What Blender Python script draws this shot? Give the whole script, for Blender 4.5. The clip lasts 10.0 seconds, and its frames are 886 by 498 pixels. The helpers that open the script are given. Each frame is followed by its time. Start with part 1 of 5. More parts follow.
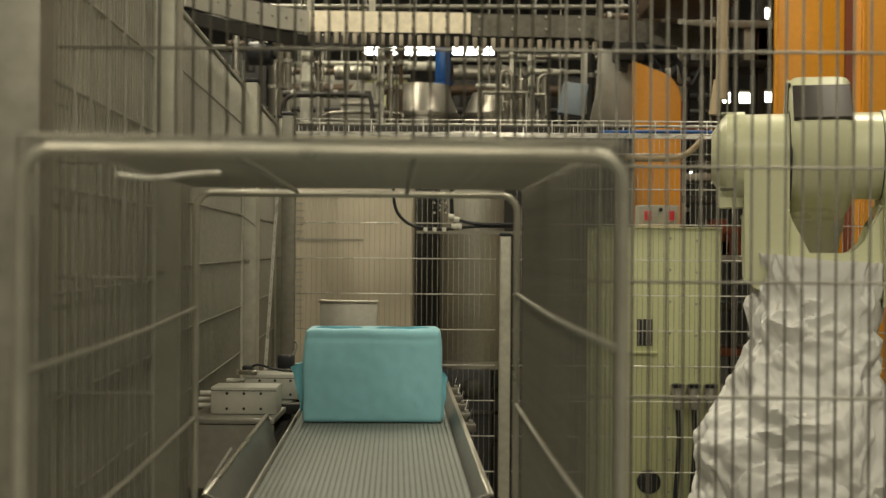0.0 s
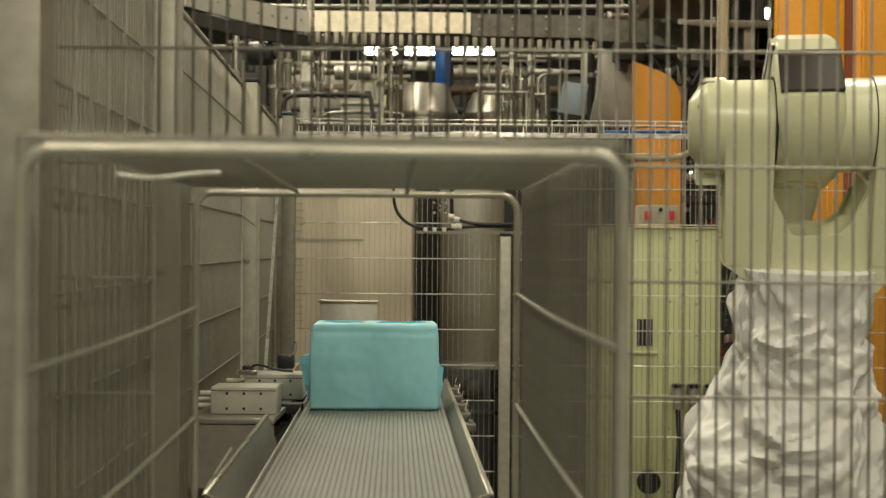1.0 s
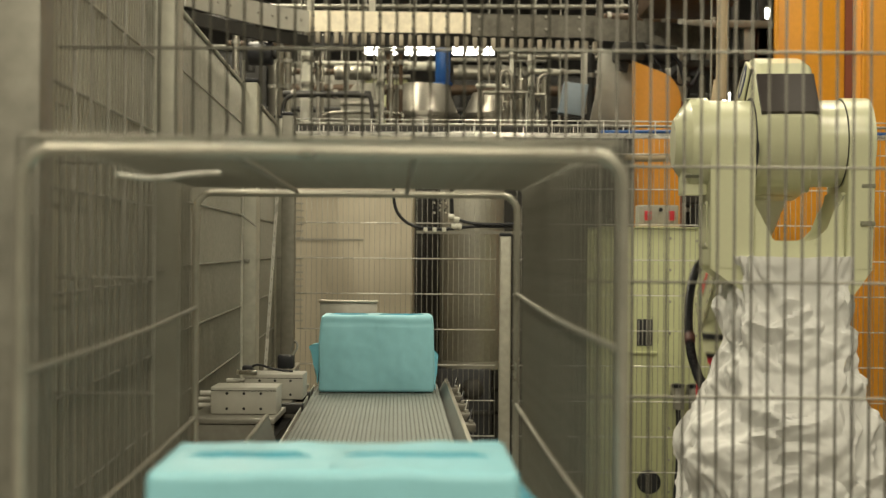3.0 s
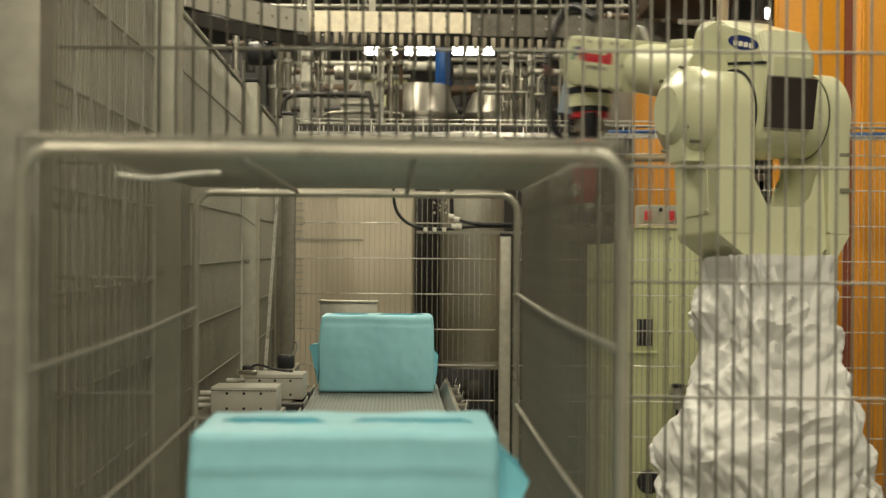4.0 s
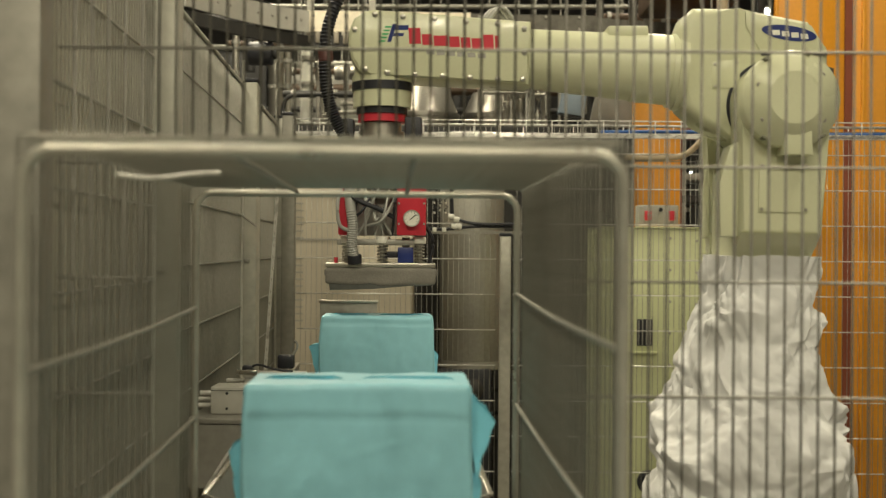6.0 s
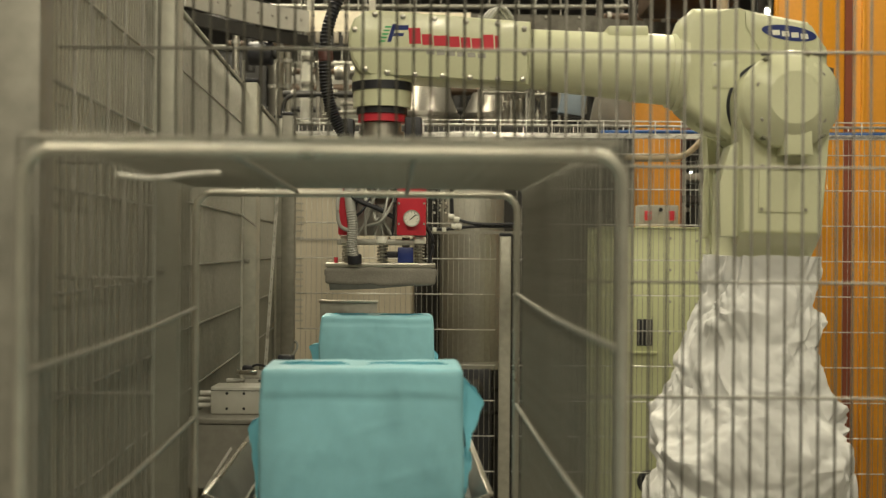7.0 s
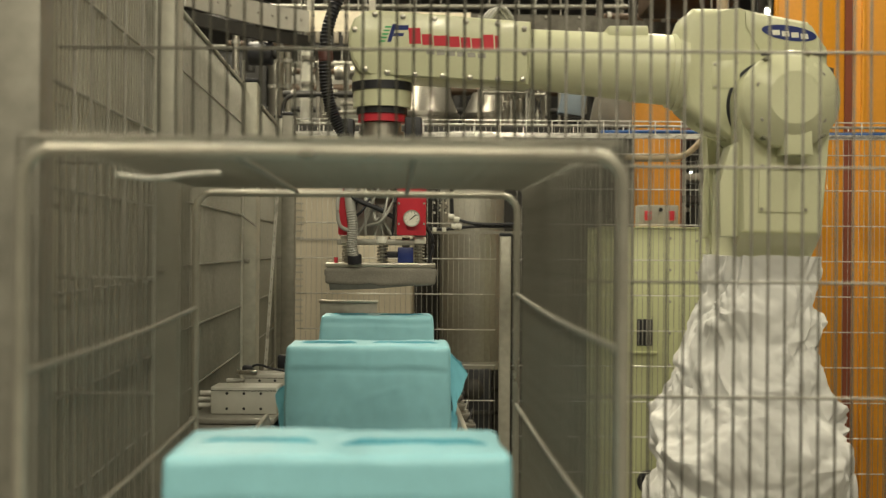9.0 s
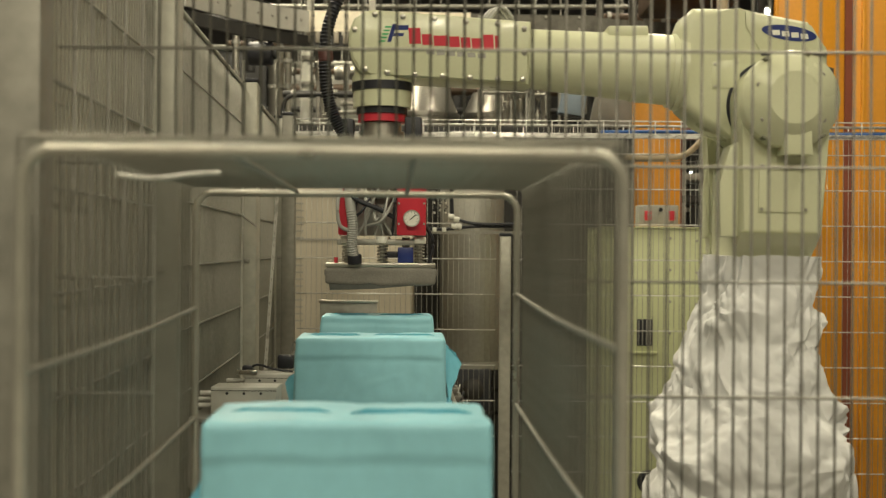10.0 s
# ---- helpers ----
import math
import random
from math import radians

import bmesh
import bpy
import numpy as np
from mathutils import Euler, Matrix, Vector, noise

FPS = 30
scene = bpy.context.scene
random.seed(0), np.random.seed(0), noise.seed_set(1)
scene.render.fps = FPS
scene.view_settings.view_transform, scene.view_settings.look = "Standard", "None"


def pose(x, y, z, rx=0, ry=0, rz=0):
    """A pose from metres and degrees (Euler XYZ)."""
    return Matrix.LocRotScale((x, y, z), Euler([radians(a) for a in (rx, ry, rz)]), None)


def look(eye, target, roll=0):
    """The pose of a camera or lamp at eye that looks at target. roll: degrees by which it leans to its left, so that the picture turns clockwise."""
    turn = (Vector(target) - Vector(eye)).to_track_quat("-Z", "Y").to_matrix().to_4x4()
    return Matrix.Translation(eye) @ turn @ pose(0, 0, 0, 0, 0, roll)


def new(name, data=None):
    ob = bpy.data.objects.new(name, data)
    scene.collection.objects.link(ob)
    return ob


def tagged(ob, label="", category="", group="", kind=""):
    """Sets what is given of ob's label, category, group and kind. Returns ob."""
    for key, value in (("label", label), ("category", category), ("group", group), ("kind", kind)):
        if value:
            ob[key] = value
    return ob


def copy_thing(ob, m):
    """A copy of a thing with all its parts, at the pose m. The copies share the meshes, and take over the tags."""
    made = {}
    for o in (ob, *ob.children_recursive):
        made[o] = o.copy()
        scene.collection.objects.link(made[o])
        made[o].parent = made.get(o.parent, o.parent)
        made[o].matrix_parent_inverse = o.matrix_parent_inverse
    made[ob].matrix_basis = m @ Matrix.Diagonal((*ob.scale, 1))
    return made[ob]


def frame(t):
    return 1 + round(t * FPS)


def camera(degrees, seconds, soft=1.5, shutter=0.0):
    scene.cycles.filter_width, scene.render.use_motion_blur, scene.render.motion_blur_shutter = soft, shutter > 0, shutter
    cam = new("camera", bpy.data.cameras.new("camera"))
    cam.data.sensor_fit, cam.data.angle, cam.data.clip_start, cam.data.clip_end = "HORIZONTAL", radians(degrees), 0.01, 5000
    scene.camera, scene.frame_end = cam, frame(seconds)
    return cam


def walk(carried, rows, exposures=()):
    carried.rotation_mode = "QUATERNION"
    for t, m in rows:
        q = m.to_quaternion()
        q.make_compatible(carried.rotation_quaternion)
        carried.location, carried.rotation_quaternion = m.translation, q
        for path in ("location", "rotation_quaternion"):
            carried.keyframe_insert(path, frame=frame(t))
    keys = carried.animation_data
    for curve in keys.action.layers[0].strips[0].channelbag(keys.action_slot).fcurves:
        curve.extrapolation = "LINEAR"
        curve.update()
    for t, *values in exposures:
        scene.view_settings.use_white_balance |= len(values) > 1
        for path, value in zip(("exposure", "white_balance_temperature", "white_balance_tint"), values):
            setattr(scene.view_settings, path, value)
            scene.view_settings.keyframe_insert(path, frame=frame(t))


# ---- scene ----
cam = camera(40.0, 10.0, soft=1.3, shutter=0.5)
cam.data.dof.use_dof = True
cam.data.dof.focus_distance = 3.2
cam.data.dof.aperture_fstop = 5.6
EYE = (0.0, 0.0, 1.30)
VIEW = look(EYE, (0.0, 3.0, 1.30), 0.43)
walk(cam, [(0.0, VIEW), (10.0, VIEW)], exposures=[(0.0, -0.46), (0.5, -0.28), (1.0, -0.15), (2.0, -0.09), (3.0, -0.1), (10.0, -0.1)])

# the conveyor line runs a little askew to the fences
LINE = pose(0, 0, 0, 0, 0, 2.23)

# ---- world and light ----
world = bpy.data.worlds.new("hall_air")
world.use_nodes = True
world.node_tree.nodes["Background"].inputs[0].default_value = (0.85, 0.9, 0.8, 1)
world.node_tree.nodes["Background"].inputs[1].default_value = 0.02
scene.world = world


def area(name, x, y, z, sx, sy, watts, colour=(1.0, 0.90, 0.66)):
    d = bpy.data.lights.new(name, "AREA")
    d.shape, d.size, d.size_y, d.energy, d.color = "RECTANGLE", sx, sy, watts, colour
    ob = new(name, d)
    ob.matrix_world = pose(x, y, z)
    return ob


# strip lights under the hall ceiling: x, y, watts
# (-1.1, 5.6) is an added lamp that brightens the overhead plates
LAMPS = [(-1.6, -2.4, 112), (0.3, -2.4, 118), (2.2, -2.4, 116), (-1.6, 1.0, 40), (1.7, 1.0, 48), (-1.6, 4.4, 78), (1.7, 4.4, 66), (-1.1, 5.6, 70), (-1.6, 8.0, 70), (1.7, 8.0, 50)]
for lx, ly, watts in LAMPS:
    area("hall_lamp", lx, ly, 4.62, 0.25, 1.5, watts)


# ---- materials ----
def mat(name, colour, rough=0.5, metal=0.0, grain=60.0, vary=0.12, bump=0.1, stain=3.0, coat=0.0, stretch=(1, 1, 1), glow=0.0, rnd=0.0):
    """Principled surface with fine grain, large stains and a little relief."""
    m = bpy.data.materials.new(name)
    m.use_nodes = True
    nt = m.node_tree
    N, L = nt.nodes, nt.links
    p = N["Principled BSDF"]
    tc = N.new("ShaderNodeTexCoord")
    mp = N.new("ShaderNodeMapping")
    mp.inputs["Scale"].default_value = stretch
    L.new(tc.outputs["Object"], mp.inputs["Vector"])
    fine = N.new("ShaderNodeTexNoise")
    fine.inputs["Scale"].default_value, fine.inputs["Detail"].default_value = grain, 5
    big = N.new("ShaderNodeTexNoise")
    big.inputs["Scale"].default_value, big.inputs["Detail"].default_value = stain, 4
    L.new(mp.outputs[0], fine.inputs["Vector"])
    L.new(tc.outputs["Object"], big.inputs["Vector"])
    add = N.new("ShaderNodeMath")
    add.operation = "ADD"
    L.new(fine.outputs["Fac"], add.inputs[0])
    L.new(big.outputs["Fac"], add.inputs[1])
    rng = N.new("ShaderNodeMapRange")
    rng.inputs["From Min"].default_value, rng.inputs["From Max"].default_value = 0.6, 1.4
    rng.inputs["To Min"].default_value, rng.inputs["To Max"].default_value = 1 - vary, 1 + vary
    L.new(add.outputs[0], rng.inputs["Value"])
    src = rng.outputs[0]
    if rnd:
        oi = N.new("ShaderNodeObjectInfo")
        r2 = N.new("ShaderNodeMapRange")
        r2.inputs["To Min"].default_value, r2.inputs["To Max"].default_value = 1 - rnd, 1 + rnd
        L.new(oi.outputs["Random"], r2.inputs["Value"])
        mu = N.new("ShaderNodeMath")
        mu.operation = "MULTIPLY"
        L.new(src, mu.inputs[0])
        L.new(r2.outputs[0], mu.inputs[1])
        src = mu.outputs[0]
    vm = N.new("ShaderNodeVectorMath")
    vm.operation = "SCALE"
    vm.inputs[0].default_value = colour
    L.new(src, vm.inputs["Scale"])
    L.new(vm.outputs[0], p.inputs["Base Color"])
    p.inputs["Metallic"].default_value = metal
    rr = N.new("ShaderNodeMapRange")
    rr.inputs["From Min"].default_value, rr.inputs["From Max"].default_value = 0.3, 0.7
    rr.inputs["To Min"].default_value, rr.inputs["To Max"].default_value = max(0.03, rough - 0.1), min(1, rough + 0.1)
    L.new(big.outputs["Fac"], rr.inputs["Value"])
    L.new(rr.outputs[0], p.inputs["Roughness"])
    p.inputs["Coat Weight"].default_value = coat
    if bump:
        b = N.new("ShaderNodeBump")
        b.inputs["Strength"].default_value, b.inputs["Distance"].default_value = bump, 0.002
        L.new(fine.outputs["Fac"], b.inputs["Height"])
        L.new(b.outputs[0], p.inputs["Normal"])
    if glow:
        p.inputs["Emission Color"].default_value = (*colour, 1)
        p.inputs["Emission Strength"].default_value = glow
    return m


GALV = mat("galvanised_wire", (0.34, 0.33, 0.29), 0.45, 0.7, 90, 0.2, 0.1)
# darker copies of the galvanised wire colour
MESHW = mat("darker_galvanised_mesh", (0.24, 0.232, 0.195), 0.5, 0.5, 90, 0.2, 0.1)
NEARW = mat("darker_galvanised_wire", (0.16, 0.152, 0.13), 0.5, 0.45, 90, 0.2, 0.1)
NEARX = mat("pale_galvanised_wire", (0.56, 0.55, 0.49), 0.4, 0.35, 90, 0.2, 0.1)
ROOFW = mat("shiny_galvanised_wire", (0.25, 0.242, 0.205), 0.36, 0.6, 90, 0.15, 0.05)
TRAYW = mat("bright_zinc_wire", (0.76, 0.75, 0.71), 0.3, 0.3, 60, 0.15, 0.08, 12)
HOOP = mat("galvanised_rod", (0.40, 0.385, 0.325), 0.34, 0.5, 60, 0.15, 0.08, 12)
POST = mat("galvanised_post", (0.25, 0.241, 0.207), 0.5, 0.5, 40, 0.22, 0.08, 7)
POSTL = mat("pale_galvanised_post", (0.40, 0.39, 0.33), 0.5, 0.35, 40, 0.22, 0.08, 7)
STEEL = mat("brushed_stainless", (0.50, 0.48, 0.42), 0.32, 0.92, 120, 0.12, 0.05, 2, stretch=(1, 1, 0.03))
PANEL = mat("warm_brushed_panel", (0.50, 0.45, 0.35), 0.42, 0.35, 120, 0.12, 0.05, 2.5, stretch=(1, 1, 0.03))
DULL = mat("dull_steel_sheet", (0.36, 0.35, 0.31), 0.5, 0.6, 60, 0.15, 0.06)
RAIL = mat("scuffed_grey_rail", (0.21, 0.215, 0.195), 0.5, 0.25, 60, 0.15, 0.06)
FINGER = mat("grey_brown_finger", (0.27, 0.24, 0.19), 0.5, 0.3, 60, 0.2, 0.05, rnd=0.35)
VESSEL = mat("polished_vessel_steel", (0.42, 0.40, 0.35), 0.38, 0.9, 80, 0.15, 0.04, 4)
DARK = mat("dark_machine", (0.035, 0.034, 0.032), 0.6, 0.2, 30, 0.3, 0.1)
BLACK = mat("black_rubber", (0.014, 0.015, 0.020), 0.45, 0.0, 80, 0.2, 0.1)
CREAM = mat("cream_robot_paint", (0.61, 0.62, 0.425), 0.33, 0.0, 150, 0.04, 0.03, 3, coat=0.2)
SHADE = mat("painted_recess_shade", (0.20, 0.20, 0.14), 0.6, 0.0, 90, 0.1, 0.05)
CABINET = mat("pale_green_cabinet_paint", (0.55, 0.58, 0.33), 0.45, 0.0, 90, 0.05, 0.03)
ORANGE = mat("orange_steel_paint", (0.70, 0.30, 0.018), 0.4, 0.0, 50, 0.1, 0.05, 3)
CLOTH = mat("white_sleeve_cloth", (0.71, 0.71, 0.695), 0.65, 0.0, 300, 0.05, 0.15, 6)
TEAL = mat("turquoise_wrap_film", (0.285, 0.60, 0.70), 0.42, 0.0, 60, 0.05, 0.05, 6)
TEAL_IN = mat("bright_blue_wrap_fold", (0.24, 0.68, 0.86), 0.38, 0.0, 60, 0.05, 0.05, 6)
TEAL_SHADED = mat("shaded_film_fold", (0.11, 0.45, 0.58), 0.42, 0.0, 60, 0.05, 0.05, 6)
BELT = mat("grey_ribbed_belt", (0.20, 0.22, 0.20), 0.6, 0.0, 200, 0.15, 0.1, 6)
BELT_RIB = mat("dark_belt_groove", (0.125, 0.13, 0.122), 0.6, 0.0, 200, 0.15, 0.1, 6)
RED = mat("red_anodised", (0.55, 0.03, 0.05), 0.4, 0.1, 60, 0.08, 0.03)
BLUE = mat("blue_motor_paint", (0.02, 0.10, 0.35), 0.4, 0.0, 40, 0.1, 0.05)
NAVY = mat("navy_emblem", (0.015, 0.03, 0.16), 0.35, 0.0, 80, 0.03, 0.0)
WHITE = mat("white_plastic", (0.75, 0.74, 0.66), 0.4, 0.0, 80, 0.05, 0.02)
SPONGE = mat("grey_foam", (0.19, 0.18, 0.155), 0.9, 0.0, 250, 0.25, 0.4, 20)
FLOORM = mat("concrete_floor", (0.27, 0.26, 0.235), 0.6, 0.0, 30, 0.2, 0.1, 1)
WALLM = mat("hall_wall_sheet", (0.10, 0.095, 0.085), 0.7, 0.0, 20, 0.2, 0.05, 1)
BEIGE = mat("beige_conduit", (0.52, 0.42, 0.28), 0.5, 0.0, 50, 0.08, 0.05)
CREAMPL = mat("beige_side_plate", (0.78, 0.71, 0.56), 0.4, 0.1, 30, 0.2, 0.05, 7)
DARK_STEEL = mat("dark_grey_steel", (0.125, 0.117, 0.098), 0.45, 0.4, 40, 0.4, 0.1, 6)
RUST = mat("brown_pipe_paint", (0.10, 0.065, 0.04), 0.5, 0.2, 40, 0.2, 0.05)
BROWN = mat("brown_gap_paint", (0.20, 0.05, 0.02), 0.6, 0.0, 40, 0.1, 0.05)
PALE = mat("pale_grey_paint", (0.48, 0.47, 0.42), 0.5, 0.0, 40, 0.1, 0.05)
GREYP = mat("grey_sheet_paint", (0.36, 0.35, 0.30), 0.5, 0.0, 40, 0.15, 0.05)
GLOSS = mat("dark_glossy_cover", (0.045, 0.038, 0.036), 0.3, 0.2, 90, 0.1, 0.02)
BLUEGREY = mat("blue_grey_plastic", (0.20, 0.25, 0.30), 0.5, 0.0, 40, 0.1, 0.05)
TUBE = mat("lamp_tube_light", (1.0, 0.97, 0.86), 0.5, 0.0, 10, 0.0, 0.0, glow=14.0)
CLEAR = mat("milky_hose_plastic", (0.34, 0.34, 0.31), 0.25, 0.0, 60, 0.1, 0.05)


# ---- mesh helpers ----
def mesh_of(name, bm, material, smooth=False):
    me = bpy.data.meshes.new(name)
    bmesh.ops.recalc_face_normals(bm, faces=bm.faces)
    bm.to_mesh(me)
    bm.free()
    for mm in (material if isinstance(material, (list, tuple)) else [material]):
        me.materials.append(mm)
    me.shade_smooth()
    me.set_sharp_from_angle(angle=radians(62 if smooth else 32))
    return me


def part(name, bm, material, parent, label="", smooth=False, at=None):
    ob = new(name, mesh_of(name, bm, material, smooth) if isinstance(bm, bmesh.types.BMesh) else bm)
    ob.parent = parent
    if at is not None:
        ob.matrix_basis = at
    if label:
        ob["label"] = label
    return ob


def empty(name, m, label, category, group="", kind=""):
    ob = new(name)
    ob.matrix_basis = m
    ob.empty_display_size = 0.1
    return tagged(ob, label, category, group, kind)


def box(bm, x0, x1, y0, y1, z0, z1, bev=0.0, seg=2, m=None):
    v = [bm.verts.new(c) for c in ((x0, y0, z0), (x1, y0, z0), (x1, y1, z0), (x0, y1, z0), (x0, y0, z1), (x1, y0, z1), (x1, y1, z1), (x0, y1, z1))]
    fs = [bm.faces.new([v[i] for i in q]) for q in ((3, 2, 1, 0), (4, 5, 6, 7), (0, 1, 5, 4), (1, 2, 6, 5), (2, 3, 7, 6), (3, 0, 4, 7))]
    out = v
    if bev:
        es = list({e for f in fs for e in f.edges})
        r = bmesh.ops.bevel(bm, geom=es, offset=bev, segments=seg, affect="EDGES", profile=0.5)
        out = list({w for w in r["verts"]} | {w for w in v if w.is_valid})
    if m is not None:
        bmesh.ops.transform(bm, matrix=m, verts=[w for w in out if w.is_valid])
    return bm


def bx(*a, **k):
    return box(bmesh.new(), *a, **k)


def frame_to(p0, p1):
    d = (Vector(p1) - Vector(p0))
    return Matrix.Translation(p0) @ d.to_track_quat("Z", "Y").to_matrix().to_4x4(), d.length


def lathe(bm, p0, p1, prof, n=28, cap=True):
    """A turned solid along p0-p1; prof: rows of (share of the length, radius)."""
    m, ln = frame_to(p0, p1)
    rings = []
    for s, r in prof:
        rings.append([bm.verts.new(m @ Vector((r * math.cos(2 * math.pi * i / n), r * math.sin(2 * math.pi * i / n), s * ln))) for i in range(n)])
    for a, b in zip(rings, rings[1:]):
        for i in range(n):
            bm.faces.new((a[i], a[(i + 1) % n], b[(i + 1) % n], b[i]))
    if cap:
        bm.faces.new(rings[0][::-1])
        bm.faces.new(rings[-1])
    return bm


def cyl(bm, p0, p1, r, n=20, bev=0.0):
    ln = (Vector(p1) - Vector(p0)).length
    if bev:
        s = min(0.45, bev / ln)
        return lathe(bm, p0, p1, [(0, r - bev), (s * 0.3, r - bev * 0.3), (s, r), (1 - s, r), (1 - s * 0.3, r - bev * 0.3), (1, r - bev)], n)
    return lathe(bm, p0, p1, [(0, r), (1, r)], n)


def pipe(bm, pts, r, n=8, wave=0.0, waves=1):
    """A tube along a line of points, smoothed."""
    pts = [Vector(p) for p in pts]
    fine = []
    k = 6 if len(pts) > 2 else 1
    for i in range(len(pts) - 1):
        a, b, c, d = pts[max(0, i - 1)], pts[i], pts[i + 1], pts[min(len(pts) - 1, i + 2)]
        for j in range(k):
            t = j / k
            fine.append(0.5 * ((2 * b) + (c - a) * t + (2 * a - 5 * b + 4 * c - d) * t * t + (3 * b - a - 3 * c + d) * t ** 3))
    fine.append(pts[-1])
    if wave:
        more = []
        for a, b in zip(fine, fine[1:]):
            more += [a.lerp(b, j / waves) for j in range(waves)]
        fine = more + [fine[-1]]
    rings = []
    for i, p in enumerate(fine):
        d = (fine[min(i + 1, len(fine) - 1)] - fine[max(i - 1, 0)]).normalized()
        q = d.to_track_quat("Z", "Y").to_matrix()
        rad = r * (1 + wave * (1 if i % 2 else -1))
        rings.append([bm.verts.new(p + q @ Vector((rad * math.cos(2 * math.pi * u / n), rad * math.sin(2 * math.pi * u / n), 0))) for u in range(n)])
    for a, b in zip(rings, rings[1:]):
        for i in range(n):
            bm.faces.new((a[i], a[(i + 1) % n], b[(i + 1) % n], b[i]))
    bm.faces.new(rings[0][::-1])
    bm.faces.new(rings[-1])
    return bm


def rods_mesh(name, rods, material, n=6):
    """Many straight round wires in one mesh; rods: (start, end, radius)."""
    vs, fs = [], []
    for p0, p1, r in rods:
        m, ln = frame_to(p0, p1)
        k = len(vs)
        for z in (0, ln):
            for i in range(n):
                vs.append(m @ Vector((r * math.cos(2 * math.pi * i / n), r * math.sin(2 * math.pi * i / n), z)))
        for i in range(n):
            j = (i + 1) % n
            fs.append((k + i, k + j, k + n + j, k + n + i))
        fs.append(tuple(range(k + n - 1, k - 1, -1)))
        fs.append(tuple(range(k + n, k + 2 * n)))
    me = bpy.data.meshes.new(name)
    me.from_pydata(vs, [], fs)
    me.materials.append(material)
    me.shade_smooth()
    return me


def prism(bm, outline, y0, y1, bev=0.0, seg=2):
    """A solid from an outline in x and z, between two y."""
    a = [bm.verts.new((x, y0, z)) for x, z in outline]
    b = [bm.verts.new((x, y1, z)) for x, z in outline]
    n = len(outline)
    fs = [bm.faces.new(a), bm.faces.new(b[::-1])]
    for i in range(n):
        fs.append(bm.faces.new((a[i], b[i], b[(i + 1) % n], a[(i + 1) % n])))
    if bev:
        es = [e for f in fs[:2] for e in f.edges]
        bmesh.ops.bevel(bm, geom=es, offset=bev, segments=seg, affect="EDGES", profile=0.5)
    return bm


def arc(cx, cz, r, a0, a1, n=12):
    return [(cx + r * math.cos(radians(a0 + (a1 - a0) * i / n)), cz + r * math.sin(radians(a0 + (a1 - a0) * i / n))) for i in range(n + 1)]


# ---- the hall ----
tagged(new("floor", mesh_of("floor", bx(-8, 8, -6, 16, -0.1, 0), FLOORM)), "grey worn concrete factory floor", "floor", kind="structure")
tagged(new("ceiling", mesh_of("ceiling", bx(-8, 8, -6, 16, 5.0, 5.1), WALLM)), "dark factory hall ceiling", "ceiling", kind="structure")
for nm, a in (("wall_north", (-8, 8, 16, 16.2)), ("wall_south", (-8, 8, -6.2, -6)), ("wall_west", (-8.2, -8, -6, 16)), ("wall_east", (8, 8.2, -6, 16))):
    tagged(new(nm, mesh_of(nm, bx(*a, 0, 5), WALLM)), "dark sheet-clad factory hall wall", "wall", kind="structure")
first = None
for lx, ly, _ in LAMPS:
    if first is None:
        first = empty("ceiling_light", pose(lx, ly, 4.7), "white strip light hung under the hall ceiling", "lamp", "hall strip lights")
        part("housing", bx(-0.14, 0.14, -0.8, 0.8, 0.0, 0.08, 0.01), WHITE, first)
        for sx in (-0.06, 0.06):
            part("tube", cyl(bmesh.new(), (sx, -0.75, -0.02), (sx, 0.75, -0.02), 0.013), TUBE, first)
        part("hanger", cyl(bmesh.new(), (0, 0, 0.08), (0, 0, 0.3), 0.006, 8), GALV, first)
    else:
        copy_thing(first, pose(lx, ly, 4.7))


# ---- fences ----
SHEET = mat("brown_grey_backing", (0.45, 0.425, 0.34), 0.55, 0.15, 25, 0.18, 0.05, 4, stretch=(1, 1, 0.1))
WIRE = 0.0016


